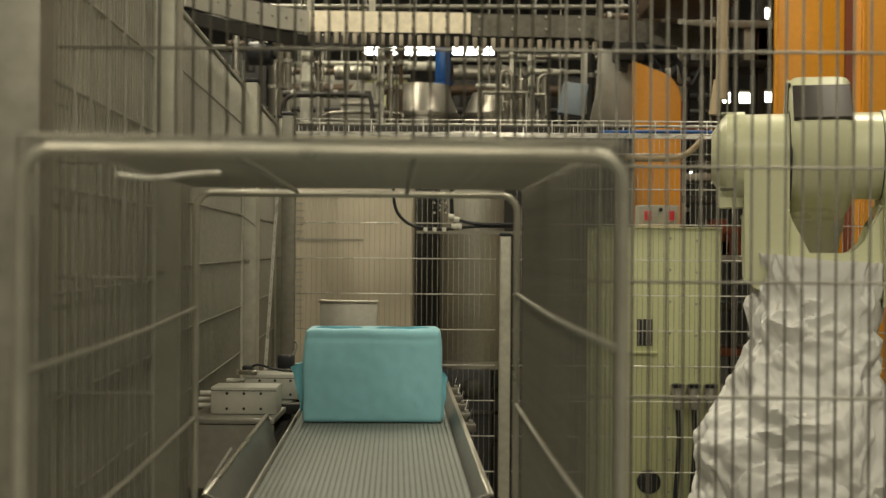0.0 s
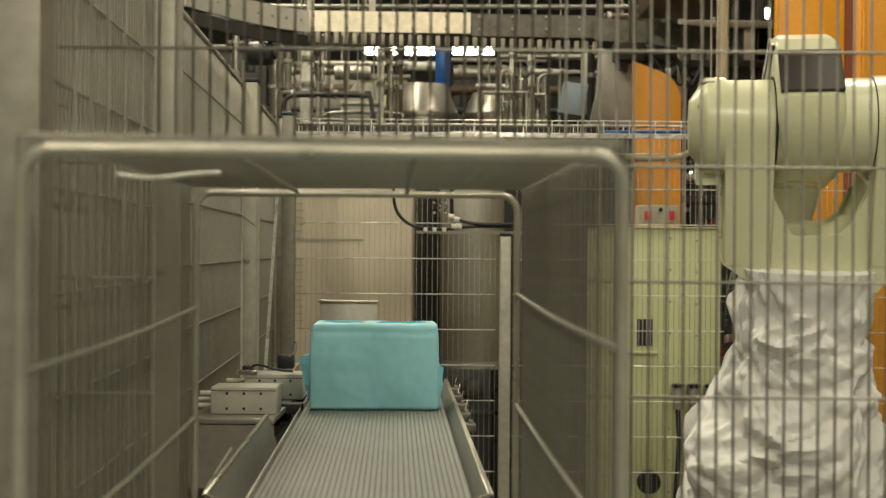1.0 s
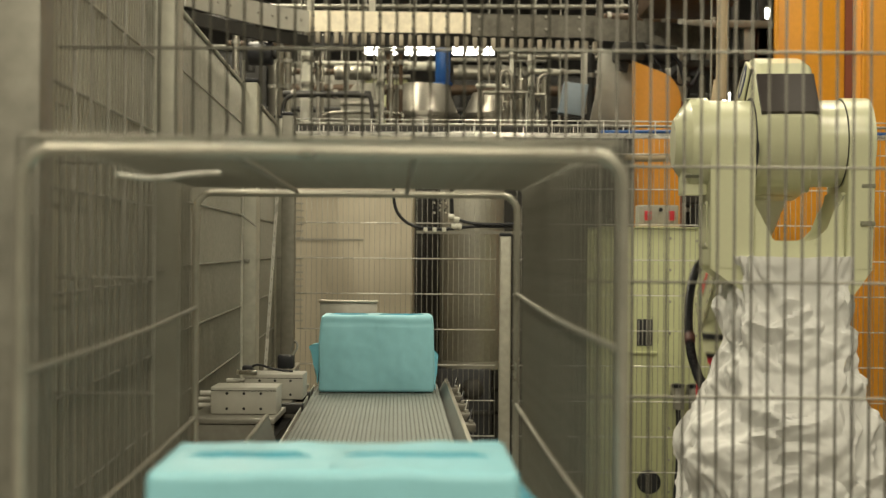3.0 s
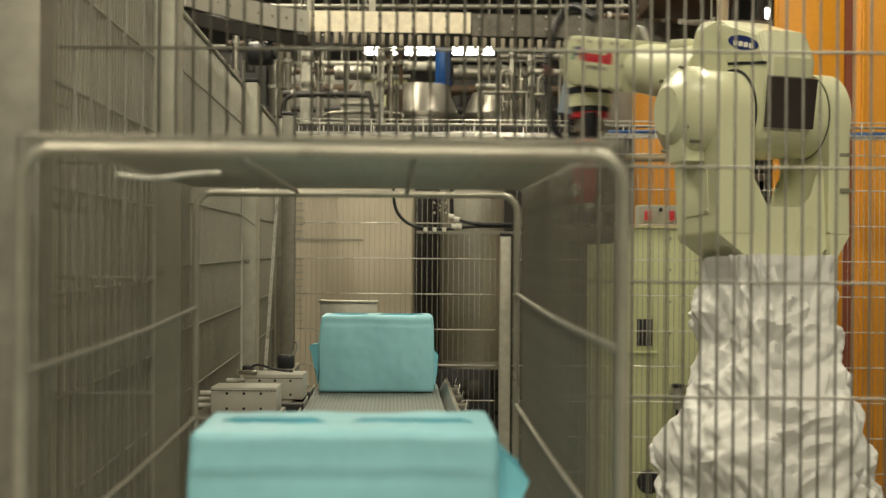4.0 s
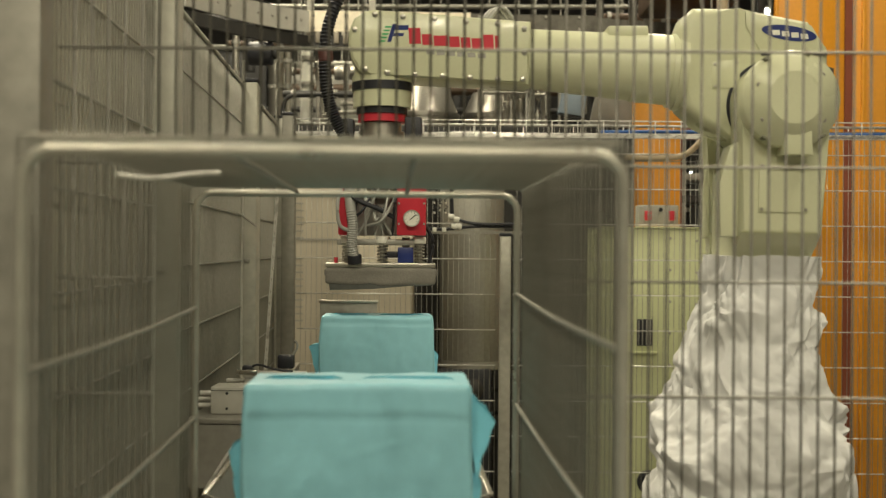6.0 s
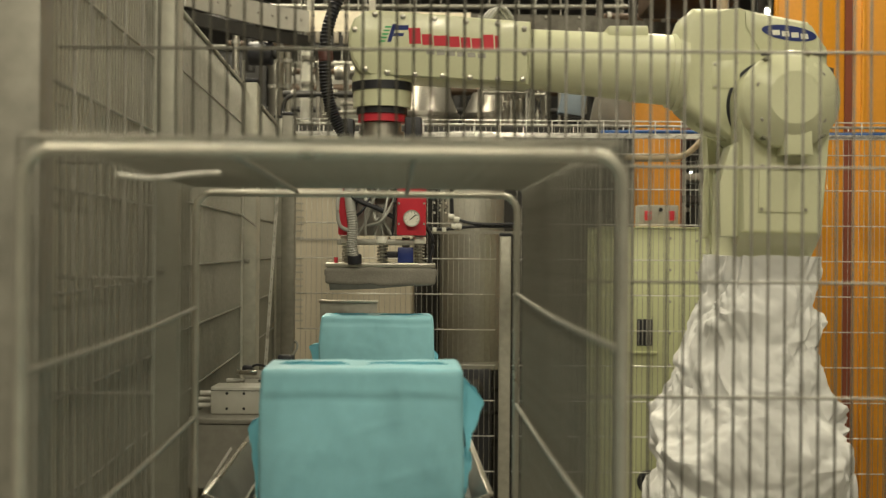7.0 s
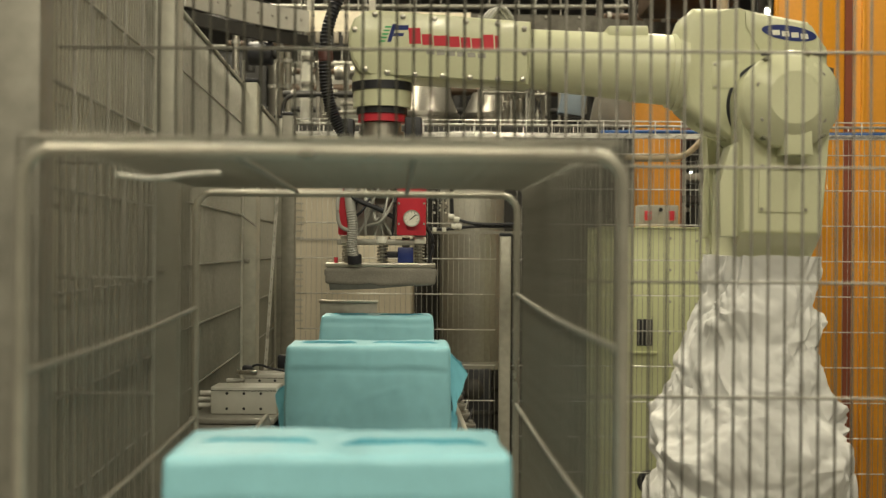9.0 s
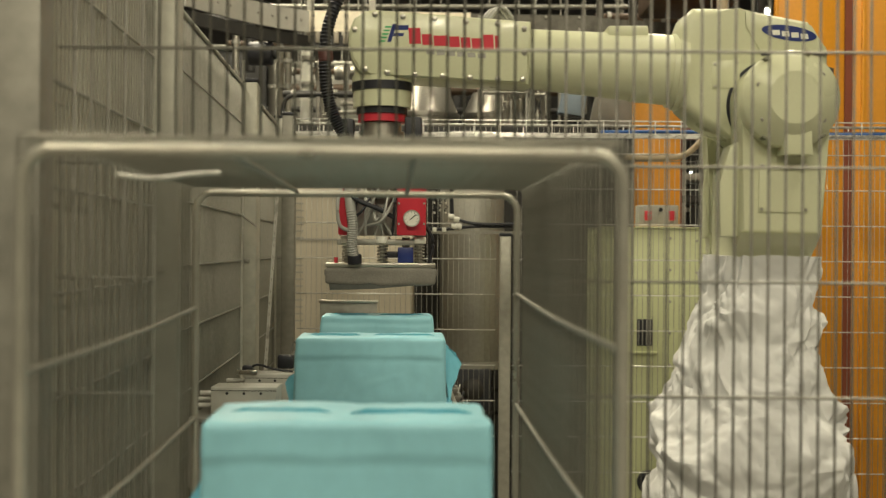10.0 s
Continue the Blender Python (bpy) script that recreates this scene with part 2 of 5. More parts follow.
def fence(name, m, spans, heights, cut=None, posts=(), label="", wire=None, cross=None, backed=False, single=False, tube=None):
    """Wire fence in its own x-z plane. spans: (x0, x1, top) of panels; heights: of level wires; cut: (x0, x1, top) left open."""
    f = empty(name, m, label, "fence")
    wire, cross = wire or GALV, cross or GALV
    ups, flats = [], []
    for x0, x1, top in spans:
        k = math.ceil(x0 / 0.02)
        while k * 0.02 <= x1:
            x = k * 0.02
            low = cut[2] if cut and cut[0] < x < cut[1] else 0.12
            ups.append((x, low, top))
            k += 1
        for z in heights:
            # the tall first panel hangs a little lower than its neighbours
            z -= 0.022 * (backed and top > 1.9)
            if z > top:
                continue
            if cut and z < cut[2] and x0 < cut[0] and x1 > cut[1]:
                flats += [(x0, cut[0], z), (cut[1], x1, z)]
            else:
                flats.append((x0, x1, z))
        part("top_rod", rods_mesh("top_rod", [((x0, 0, top), (x1, 0, top), 0.003)], GALV), GALV, f)
    if single:
        shared = {}
        for x, a, b in ups:
            key = round(b - a, 3)
            if key not in shared:
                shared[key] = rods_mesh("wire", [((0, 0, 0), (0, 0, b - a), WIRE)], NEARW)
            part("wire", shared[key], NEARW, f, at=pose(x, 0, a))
        # level wires paler than the uprights, painting the lamp light they catch
        for a, b, z in flats:
            key = ("h", round(b - a, 3))
            if key not in shared:
                shared[key] = rods_mesh("cross_wire", [((0, 0, 0), (b - a, 0, 0), WIRE * 1.2)], GALV)
            part("cross_wire", shared[key], GALV, f, at=pose(a, -0.003, z))
    else:
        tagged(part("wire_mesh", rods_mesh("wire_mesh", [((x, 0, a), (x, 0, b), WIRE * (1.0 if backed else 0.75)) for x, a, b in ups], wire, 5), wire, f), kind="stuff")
        for a, b, z in flats:
            part("cross_wire", rods_mesh("cross_wire", [((a, -0.003, z), (b, -0.003, z), WIRE * 1.35)], cross, 6), cross, f)
    if backed:
        part("bent_wire", pipe(bmesh.new(), [(3.46, -0.006, 1.397), (3.475, -0.02, 1.388), (3.49, -0.055, 1.360)], 0.003, 6), GALV, f, smooth=True)
    for x0, x1, top in (spans if backed else ()):
        part("end_rod", pipe(bmesh.new(), [(x1 - 0.03, -0.004, top), (x1 - 0.012, -0.004, top - 0.004), (x1 - 0.004, -0.004, top - 0.02), (x1 - 0.003, -0.004, top - 0.06), (x1 - 0.003, -0.004, 0.12)], 0.0042, 8), NEARX, f, smooth=True)
        part("frame_rod", rods_mesh("frame_rod", [((x0, -0.004, top + 0.001), (x1 - 0.03, -0.004, top), 0.0042)], NEARX, 8), NEARX, f)
        part("backing_sheet", bx(x0 + 0.01, x1 - 0.01, 0.012, 0.015, 0.1, top - 0.015), SHEET, f, "dull brown-grey backing sheet")
    for px, w, top in posts:
        p = part("post", bx(px - w / 2, px + w / 2, -0.045, 0.005, 0.0, top, 0.004), tube if tube and abs(px) < 0.5 or tube and backed else POST, f)
        part("cap", bx(px - w / 2 - 0.002, px + w / 2 + 0.002, -0.047, 0.007, top, top + 0.012, 0.003), BLACK, p)
        for z in heights[4::4]:
            if backed and z < top - 0.1:
                part("clip", bx(px - w / 2 - 0.008, px - w / 2 + 0.002, -0.026, -0.010, z - 0.006, z + 0.006, 0.002), GALV, p)
                part("clip", bx(px + w / 2 - 0.002, px + w / 2 + 0.008, -0.026, -0.010, z - 0.006, z + 0.006, 0.002), GALV, p)
        part("foot_plate", bx(px - w / 2 - 0.03, px + w / 2 + 0.03, -0.075, 0.035, 0.0, 0.008), POST, p)
    return f


NEAR_Z = [1.5345 + 0.1357 * k for k in range(-10, 4)]
fence("near_fence", pose(0.0037, 1.436, 0), [(-0.458, 1.2, 2.0)], NEAR_Z, cut=(-0.345, 0.122, 1.384),
      posts=[(-0.508, 0.085, 2.05), (1.23, 0.05, 2.05)], label="galvanised welded wire safety fence with tunnel cut-out", single=True)
LEFT_Z = [1.395 + 0.133 * k for k in range(-9, 5)]
fence("side_fence", pose(0, 0, 0, 0, 0, 2.9) @ pose(-0.411, 0, 0, 0, 0, 90), [(1.5, 2.205, 2.0), (2.265, 3.585, 1.778), (3.695, 4.72, 1.778)], LEFT_Z,
      posts=[(2.235, 0.05, 2.05), (3.64, 0.105, 1.785), (4.75, 0.05, 1.8)], label="galvanised wire safety fence beside the conveyor", wire=MESHW, backed=True, tube=POSTL)
FAR_Z = [1.263 + 0.1345 * k for k in range(-8, 4)]
# bright level wires here paint the highlights that run along them
fence("rear_fence", pose(0, 4.63, 0), [(-0.555, 0.20, 1.77), (0.265, 2.6, 1.77)], FAR_Z,
      posts=[(-0.585, 0.05, 1.8), (0.236, 0.042, 1.35), (2.63, 0.05, 1.8)], label="thin galvanised wire fence behind the robot cell", cross=TRAYW, tube=POSTL)


# ---- guard tunnel over the conveyor ----
def hoop(bm, u0, u1, ztop, zlow, y, r, n=8, rad=0.024):
    pts = [(u0, y, zlow)]
    for a in range(180, 89, -15):
        pts.append((u0 + rad + rad * math.cos(radians(a)), y, ztop - rad + rad * math.sin(radians(a))))
    for a in range(90, -1, -15):
        pts.append((u1 - rad + rad * math.cos(radians(a)), y, ztop - rad + rad * math.sin(radians(a))))
    pts.append((u1, y, zlow))
    rings = []
    for i, p in enumerate(pts):
        d = (Vector(pts[min(i + 1, len(pts) - 1)]) - Vector(pts[max(i - 1, 0)])).normalized()
        side = Vector((0, 1, 0))
        up = d.cross(side)
        rings.append([bm.verts.new(Vector(p) + r * (math.cos(2 * math.pi * k / n) * side + math.sin(2 * math.pi * k / n) * up)) for k in range(n)])
    for a, b in zip(rings, rings[1:]):
        for i in range(n):
            bm.faces.new((a[i], a[(i + 1) % n], b[(i + 1) % n], b[i]))
    return bm


def tunnel():
    t = empty("guard_tunnel", LINE, "galvanised wire mesh guard tunnel standing over the conveyor", "guard tunnel")
    u0, u1, zt, zl, y0, y1 = -0.283, 0.174, 1.3775, 0.90, 0.925, 1.74
    for y, r in ((y0, 0.0052), (y1, 0.005)):
        near = y == y0
        part("end_hoop", hoop(bmesh.new(), u0 + 0.002 * near, u1, zt - 0.0045 * near, zl, y, r, 12), HOOP, t, smooth=True)
    y = y0 + 0.02
    me = mesh_of("hoop_wire", hoop(bmesh.new(), u0 - 0.007, u1 + 0.007, zt + 0.008, zl, 0, 0.0014, 6, 0.008), ROOFW, True)
    while y < y1 - 0.01:
        part("hoop_wire", me, ROOFW, t, at=pose(0, y, 0))
        y += 0.021
    for u, za, zb in ((u0, 1.203, 1.214), (u0, 1.054, 1.058), (u0, 0.91, 0.91), (u1, 1.222, 1.236), (u1, 1.068, 1.078), (u1, 0.91, 0.91)):
        part("long_wire", pipe(bmesh.new(), [(u, y0, za), (u, (y0 + y1) / 2, (za + zb) / 2 - 0.004), (u, y1, zb)], 0.003, 8), MESHW, t, smooth=True)
    for u in (-0.141, 0.016):
        part("long_wire", cyl(bmesh.new(), (u, y0, zt + 0.003), (u, y1, zt + 0.003), 0.003, 8), MESHW, t, smooth=True)
    # wire paler than its neighbours, its colour painting a bright streak of reflection
    part("bent_wire", pipe(bmesh.new(), [(u0 + 0.014, 1.18, zt - 0.008), (u0 + 0.035, 1.19, zt - 0.0105), (u0 + 0.055, 1.20, zt - 0.010), (u0 + 0.08, 1.22, zt - 0.005), (u0 + 0.105, 1.24, zt - 0.002)], 0.0023, 8), NEARX, t, "bent wire under the roof, pale for its bright reflection", smooth=True)
    for y in (y0, y1):
        for u in (u0, u1):
            part("leg", bx(u - 0.012, u + 0.012, y - 0.012, y + 0.012, 0.0, 0.9, 0.002), POST, t)


tunnel()


# ---- conveyor ----
def conveyor():
    c = empty("belt_conveyor", LINE @ pose(0, 0, -0.016), "grey ribbed belt conveyor with thin steel side rails", "conveyor")
    a, b, y0, y1 = -0.209, 0.1165, 1.70, 3.32
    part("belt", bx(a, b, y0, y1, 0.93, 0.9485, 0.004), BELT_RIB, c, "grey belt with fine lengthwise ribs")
    bm = bmesh.new()
    n = 36
    for i in range(n):
        x = a + 0.003 + (b - a - 0.006) * (i + 0.5) / n
        box(bm, x - 0.0030, x + 0.0030, y0 + 0.002, y1 - 0.002, 0.9487, 0.950)
    part("ribs", bm, BELT, c)
    part("edge_strip", bx(a - 0.008, a - 0.004, y0 + 0.02, y1 - 0.05, 0.93, 0.951, 0.002), NEARX, c, "pale worn edge strip")
    part("bed", bx(a + 0.01, b - 0.01, y0 + 0.05, y1 - 0.05, 0.86, 0.925), DULL, c)
    # right-hand rail
    part("side_rail", prism(bmesh.new(), [(0.1195, 0.84), (0.1235, 0.84), (0.1235, 0.940), (0.138, 0.968), (0.134, 0.968), (0.1195, 0.941)], 1.72, 3.25), RAIL, c)
    part("rail_lip", bx(0.133, 0.141, 1.72, 3.25, 0.9665, 0.9705, 0.001), STEEL, c)
    part("guide_end", prism(bmesh.new(), [(0.134, 0.85), (0.137, 0.85), (0.137, 0.97), (0.134, 0.97)], 0, 0.11), DULL, c, at=Matrix.Translation((0.135, 1.72, 0)) @ pose(0, 0, 0, 0, 0, 148) @ Matrix.Translation((-0.135, 0, 0)))
    # left-hand rail
    part("side_rail", prism(bmesh.new(), [(-0.2275, 0.84), (-0.2235, 0.84), (-0.262, 0.968), (-0.266, 0.968)], 1.72, 2.545), RAIL, c)
    part("rail_lip", bx(-0.269, -0.261, 1.72, 2.545, 0.9665, 0.9705, 0.001), STEEL, c)
    part("guide_end", prism(bmesh.new(), [(-0.268, 0.85), (-0.265, 0.85), (-0.265, 0.97), (-0.268, 0.97)], 0, 0.11), DULL, c, at=Matrix.Translation((-0.265, 1.72, 0)) @ pose(0, 0, 0, 0, 0, -148) @ Matrix.Translation((0.265, 0, 0)))
    part("side_rail", bx(-0.274, -0.270, 2.73, 3.46, 0.955, 0.987), DULL, c)
    part("rail_bracket", bx(-0.280, -0.264, 2.71, 2.73, 0.945, 0.988, 0.002), DULL, c)
    part("rail_stay", bx(-0.270, -0.21, 3.02, 3.05, 0.935, 0.958, 0.002), DARK, c)
    part("rail_stay", bx(-0.270, -0.21, 2.80, 2.83, 0.935, 0.958, 0.002), DARK, c)
    part("rail_lip", bx(-0.280, -0.268, 2.73, 3.46, 0.987, 0.992, 0.001), STEEL, c)
    for y in (1.85, 3.15):
        for u in (-0.19, 0.10):
            part("leg", bx(u - 0.02, u + 0.02, y - 0.02, y + 0.02, 0.016, 0.87, 0.003), POST, c)
    for y in (1.72, 3.30):
        part("end_roller", cyl(bmesh.new(), (a, y, 0.928), (b, y, 0.928), 0.019, 20), STEEL, c, smooth=True)
    d = empty("infeed_conveyor", LINE @ pose(0, 0, -0.016), "grey flat belt infeed conveyor under the guard tunnel", "conveyor")
    part("belt", bx(a, b, -1.7, 1.66, 0.93, 0.950, 0.004), BELT, d)
    part("bed", bx(a + 0.01, b - 0.01, -1.65, 1.6, 0.86, 0.925), DULL, d)
    for u in (a - 0.01, b + 0.01):
        part("side_rail", bx(u - 0.004, u + 0.004, -1.7, 1.66, 0.86, 0.945), DULL, d)
    for y in (-1.5, 0.0, 1.5):
        for u in (-0.19, 0.10):
            part("leg", bx(u - 0.02, u + 0.02, y - 0.02, y + 0.02, 0.016, 0.87, 0.003), POST, d)


conveyor()


# ---- turquoise packages ----
CREASES = [(-0.115, 0.015, -0.065, 0.075, 0.0030, 0.006), (-0.085, 0.012, -0.055, 0.10, 0.0024, 0.005), (-0.125, 0.05, -0.09, 0.105, 0.002, 0.006), (0.13, 0.02, 0.105, 0.09, 0.0022, 0.006), (-0.02, 0.10, 0.06, 0.125, 0.0014, 0.007), (0.02, 0.03, 0.09, 0.05, 0.0014, 0.007)]


def package(kind):
    """A wrapped soft block; kind 0 has a smooth front, kinds 1 and 2 a folded band under the top edge."""
    p = empty("package", pose(0, 0, 0), "turquoise film-wrapped soft package lying on the belt", "package", "packages on the conveyor")
    w, d, h = 0.147, 0.145, 0.195
    bm = box(bmesh.new(), -w, w, 0, d, 0.0015, h, 0.007, 3)
    bmesh.ops.triangulate(bm, faces=[f for f in bm.faces if len(f.verts) > 4])
    bmesh.ops.subdivide_edges(bm, edges=[e for e in bm.edges if e.calc_length() > 0.05], cuts=38, use_grid_fill=True)
    for v in bm.verts:
        x, y, z = v.co
        n = noise.noise(Vector((x * 12, y * 12 + kind * 7, z * 12))) * 0.003 + noise.noise(Vector((x * 40, y * 40, z * 30 + kind))) * 0.0011
        wob = 0.003 * noise.noise(Vector((x * 16, kind * 3.0, 4.0)))
        push = 0.0
        if y < 0.04:
            if kind:
                t = min(1.0, max(0.0, (z + wob - 0.1535) / 0.005))
                push -= 0.0022 * t * t * (3 - 2 * t) * (1.0 + 0.6 * noise.noise(Vector((x * 20, kind, 1))))
                push += 0.0007 * math.exp(-((z + wob - 0.152) / 0.004) ** 2)
            else:
                push += 0.0015 * math.exp(-((z + wob - 0.176) / 0.004) ** 2)
            for x0, z0, x1, z1, am, wd in CREASES:
                if kind == 0:
                    x0, x1, am = -x0, -x1, am * 0.5
                ux, uz = x1 - x0, z1 - z0
                ln = math.hypot(ux, uz)
                s = ((x - x0) * ux + (z - z0) * uz) / ln / ln
                off = ((x - x0) * uz - (z - z0) * ux) / ln + 0.006 * noise.noise(Vector((x * 25, z * 25, kind + am * 900)))
                if -0.3 < s < 1.3:
                    fade = max(0.0, 1 - abs(s - 0.5) / 0.8)
                    push -= am * fade * max(0.0, 1 - abs(off) / wd) * (1 if off > 0 else 0.6)
        bulge = 0.006 * math.sin(math.pi * min(1, max(0, z / h))) * (1 if y < d / 2 else -1)
        taper = 0.006 * max(0.0, (z - 0.1) / h)
        if kind == 0:
            taper += 0.004 * max(0.0, (z - 0.14) / 0.055) ** 2
        v.co.y += n - bulge * 0.6 + push
        v.co.z += n * (1 if z > 0.02 else 0.0)
        v.co.x += n * 0.7 - math.copysign(taper, x)
    part("wrap", bm, TEAL, p, smooth=True)

    def ear(sx, zc, zs, out, tip, mate):
        q = bmesh.new()
        a = [q.verts.new(c) for c in ((sx * (w - 0.008), 0.012, zc + zs), (sx * (w + out * 0.6), 0.018, zc + zs * (0.5 + tip * 0.5)), (sx * (w + out), 0.026, zc + zs * tip), (sx * (w + out * 0.6), 0.024, zc + zs * (tip - 0.6)), (sx * (w + 0.003), 0.016, zc - zs), (sx * (w + 0.002), 0.11, zc - zs * 0.9), (sx * (w - 0.006), 0.11, zc + zs * 0.8))]
        for idx in ((0, 1, 2), (0, 2, 3), (0, 3, 4), (2, 1, 0, 6), (2, 6, 5), (2, 5, 4, 3)):
            q.faces.new([a[i] for i in idx])
        bmesh.ops.triangulate(q, faces=q.faces[:])
        bmesh.ops.subdivide_edges(q, edges=q.edges[:], cuts=5, use_grid_fill=True)
        for v in q.verts:
            s = v.co * 55 + Vector((kind * 5.0, sx, 0))
            k = min(1.0, abs(abs(v.co.x) - w + 0.01) / 0.012)
            v.co.y += 0.006 * k * (abs(noise.noise(s)) - 0.2)
            v.co.x += sx * 0.004 * k * noise.noise(s + Vector((7, 7, 7)))
            v.co.z += 0.003 * k * noise.noise(s + Vector((1, 9, 4)))
        part("end_fold", q, mate, p, "bright blue crumpled film ear")
    if kind == 1:
        ear(1, 0.128, 0.06, 0.028, 0.25, TEAL_IN)
        ear(1, 0.045, 0.04, 0.012, 0.4, TEAL_IN)
        ear(-1, 0.066, 0.064, 0.018, 0.6, TEAL_IN)
    elif kind == 2:
        ear(-1, 0.075, 0.075, 0.042, -0.7, TEAL_IN)
        ear(1, 0.04, 0.035, 0.024, 0.2, TEAL_IN)
    else:
        ear(1, 0.06, 0.055, 0.010, 0.6, TEAL_IN)
        ear(-1, 0.075, 0.055, 0.026, 0.72, TEAL_IN)
    # top folds in a deeper blue that paints their shade
    for x0, x1, y in ((-0.125, -0.02, 0.060), (0.0, 0.128, 0.056)):
        q = bmesh.new()
        k = 16
        low = [q.verts.new((x0 + (x1 - x0) * i / k, y + 0.004 * noise.noise(Vector((i * 0.5, kind, x0))), h - 0.001)) for i in range(k + 1)]
        up = [q.verts.new((v.co.x, v.co.y + 0.006 * min(i, k - i, 2) / 2 + 0.0005, h + 0.0036 * min(i, k - i, 2) / 2)) for i, v in enumerate(low)]
        for i in range(k):
            q.faces.new((low[i], low[i + 1], up[i + 1], up[i]))
        bmesh.ops.solidify(q, geom=q.faces[:], thickness=0.001)
        part("top_fold", q, TEAL_SHADED, p, "overlapping film fold with its shade painted deep blue")
    return p


PACK_A = package(0)
PACK_B = package(1)
PACK_C = package(2)
PACK_A["label"] = "turquoise film-wrapped package waiting at the belt's end"


# ---- robot ----
CLAMP = mat("brown_red_plastic", (0.10, 0.04, 0.035), 0.5, 0.0, 60, 0.1, 0.05)
RUBBER_GREEN = mat("dark_grey_green_rubber", (0.075, 0.08, 0.072), 0.6, 0.0, 60, 0.3, 0.2)

def side(bm, outline, l0, l1, bev=0.0, seg=2):
    """A solid from an outline in forward and up, between two offsets to the robot's left."""
    prism(bm, outline, l0, l1, bev, seg)
    bmesh.ops.rotate(bm, verts=bm.verts, cent=(0, 0, 0), matrix=Matrix.Rotation(radians(90), 3, "Z"))
    return bm


FOLDS = [(0.3, 0.2, 0.9, 4.2, 0.018), (0.8, 0.4, 0.6, 4.6, 0.014), (-0.7, 0.5, 0.6, 5.1, 0.016), (0.2, -0.8, 0.7, 5.4, 0.016), (0.6, -0.6, 0.5, 7.5, 0.022), (-0.3, 0.2, 1.0, 8.5, 0.021), (0.5, 0.9, -0.5, 10.0, 0.017), (-0.9, -0.2, 0.6, 12.0, 0.015), (0.1, 0.6, 0.8, 16.0, 0.012), (0.7, 0.1, -0.7, 20.0, 0.010), (-0.5, -0.7, 0.6, 26.0, 0.008), (0.9, -0.3, 0.3, 33.0, 0.006)]


def crumple(u, v, around, seed):
    """Sharp-edged flat facets between random heights on a lattice that closes round the sleeve."""
    iu, iv = math.floor(u), math.floor(v)
    s, t = u - iu, v - iv

    def height(i, k):
        return random.Random(((iu + i) % around) * 7919 + (iv + k) * 104729 + seed * 31).uniform(-1, 1)
    h00, h11, h10, h01 = height(0, 0), height(1, 1), height(1, 0), height(0, 1)
    if (iu + iv) % 2:
        return h00 + s * (h10 - h00) + t * (h11 - h10) if s > t else h00 + s * (h11 - h01) + t * (h01 - h00)
    if s + t < 1:
        return h00 + s * (h10 - h00) + t * (h01 - h00)
    return h11 + (1 - s) * (h01 - h11) + (1 - t) * (h10 - h11)


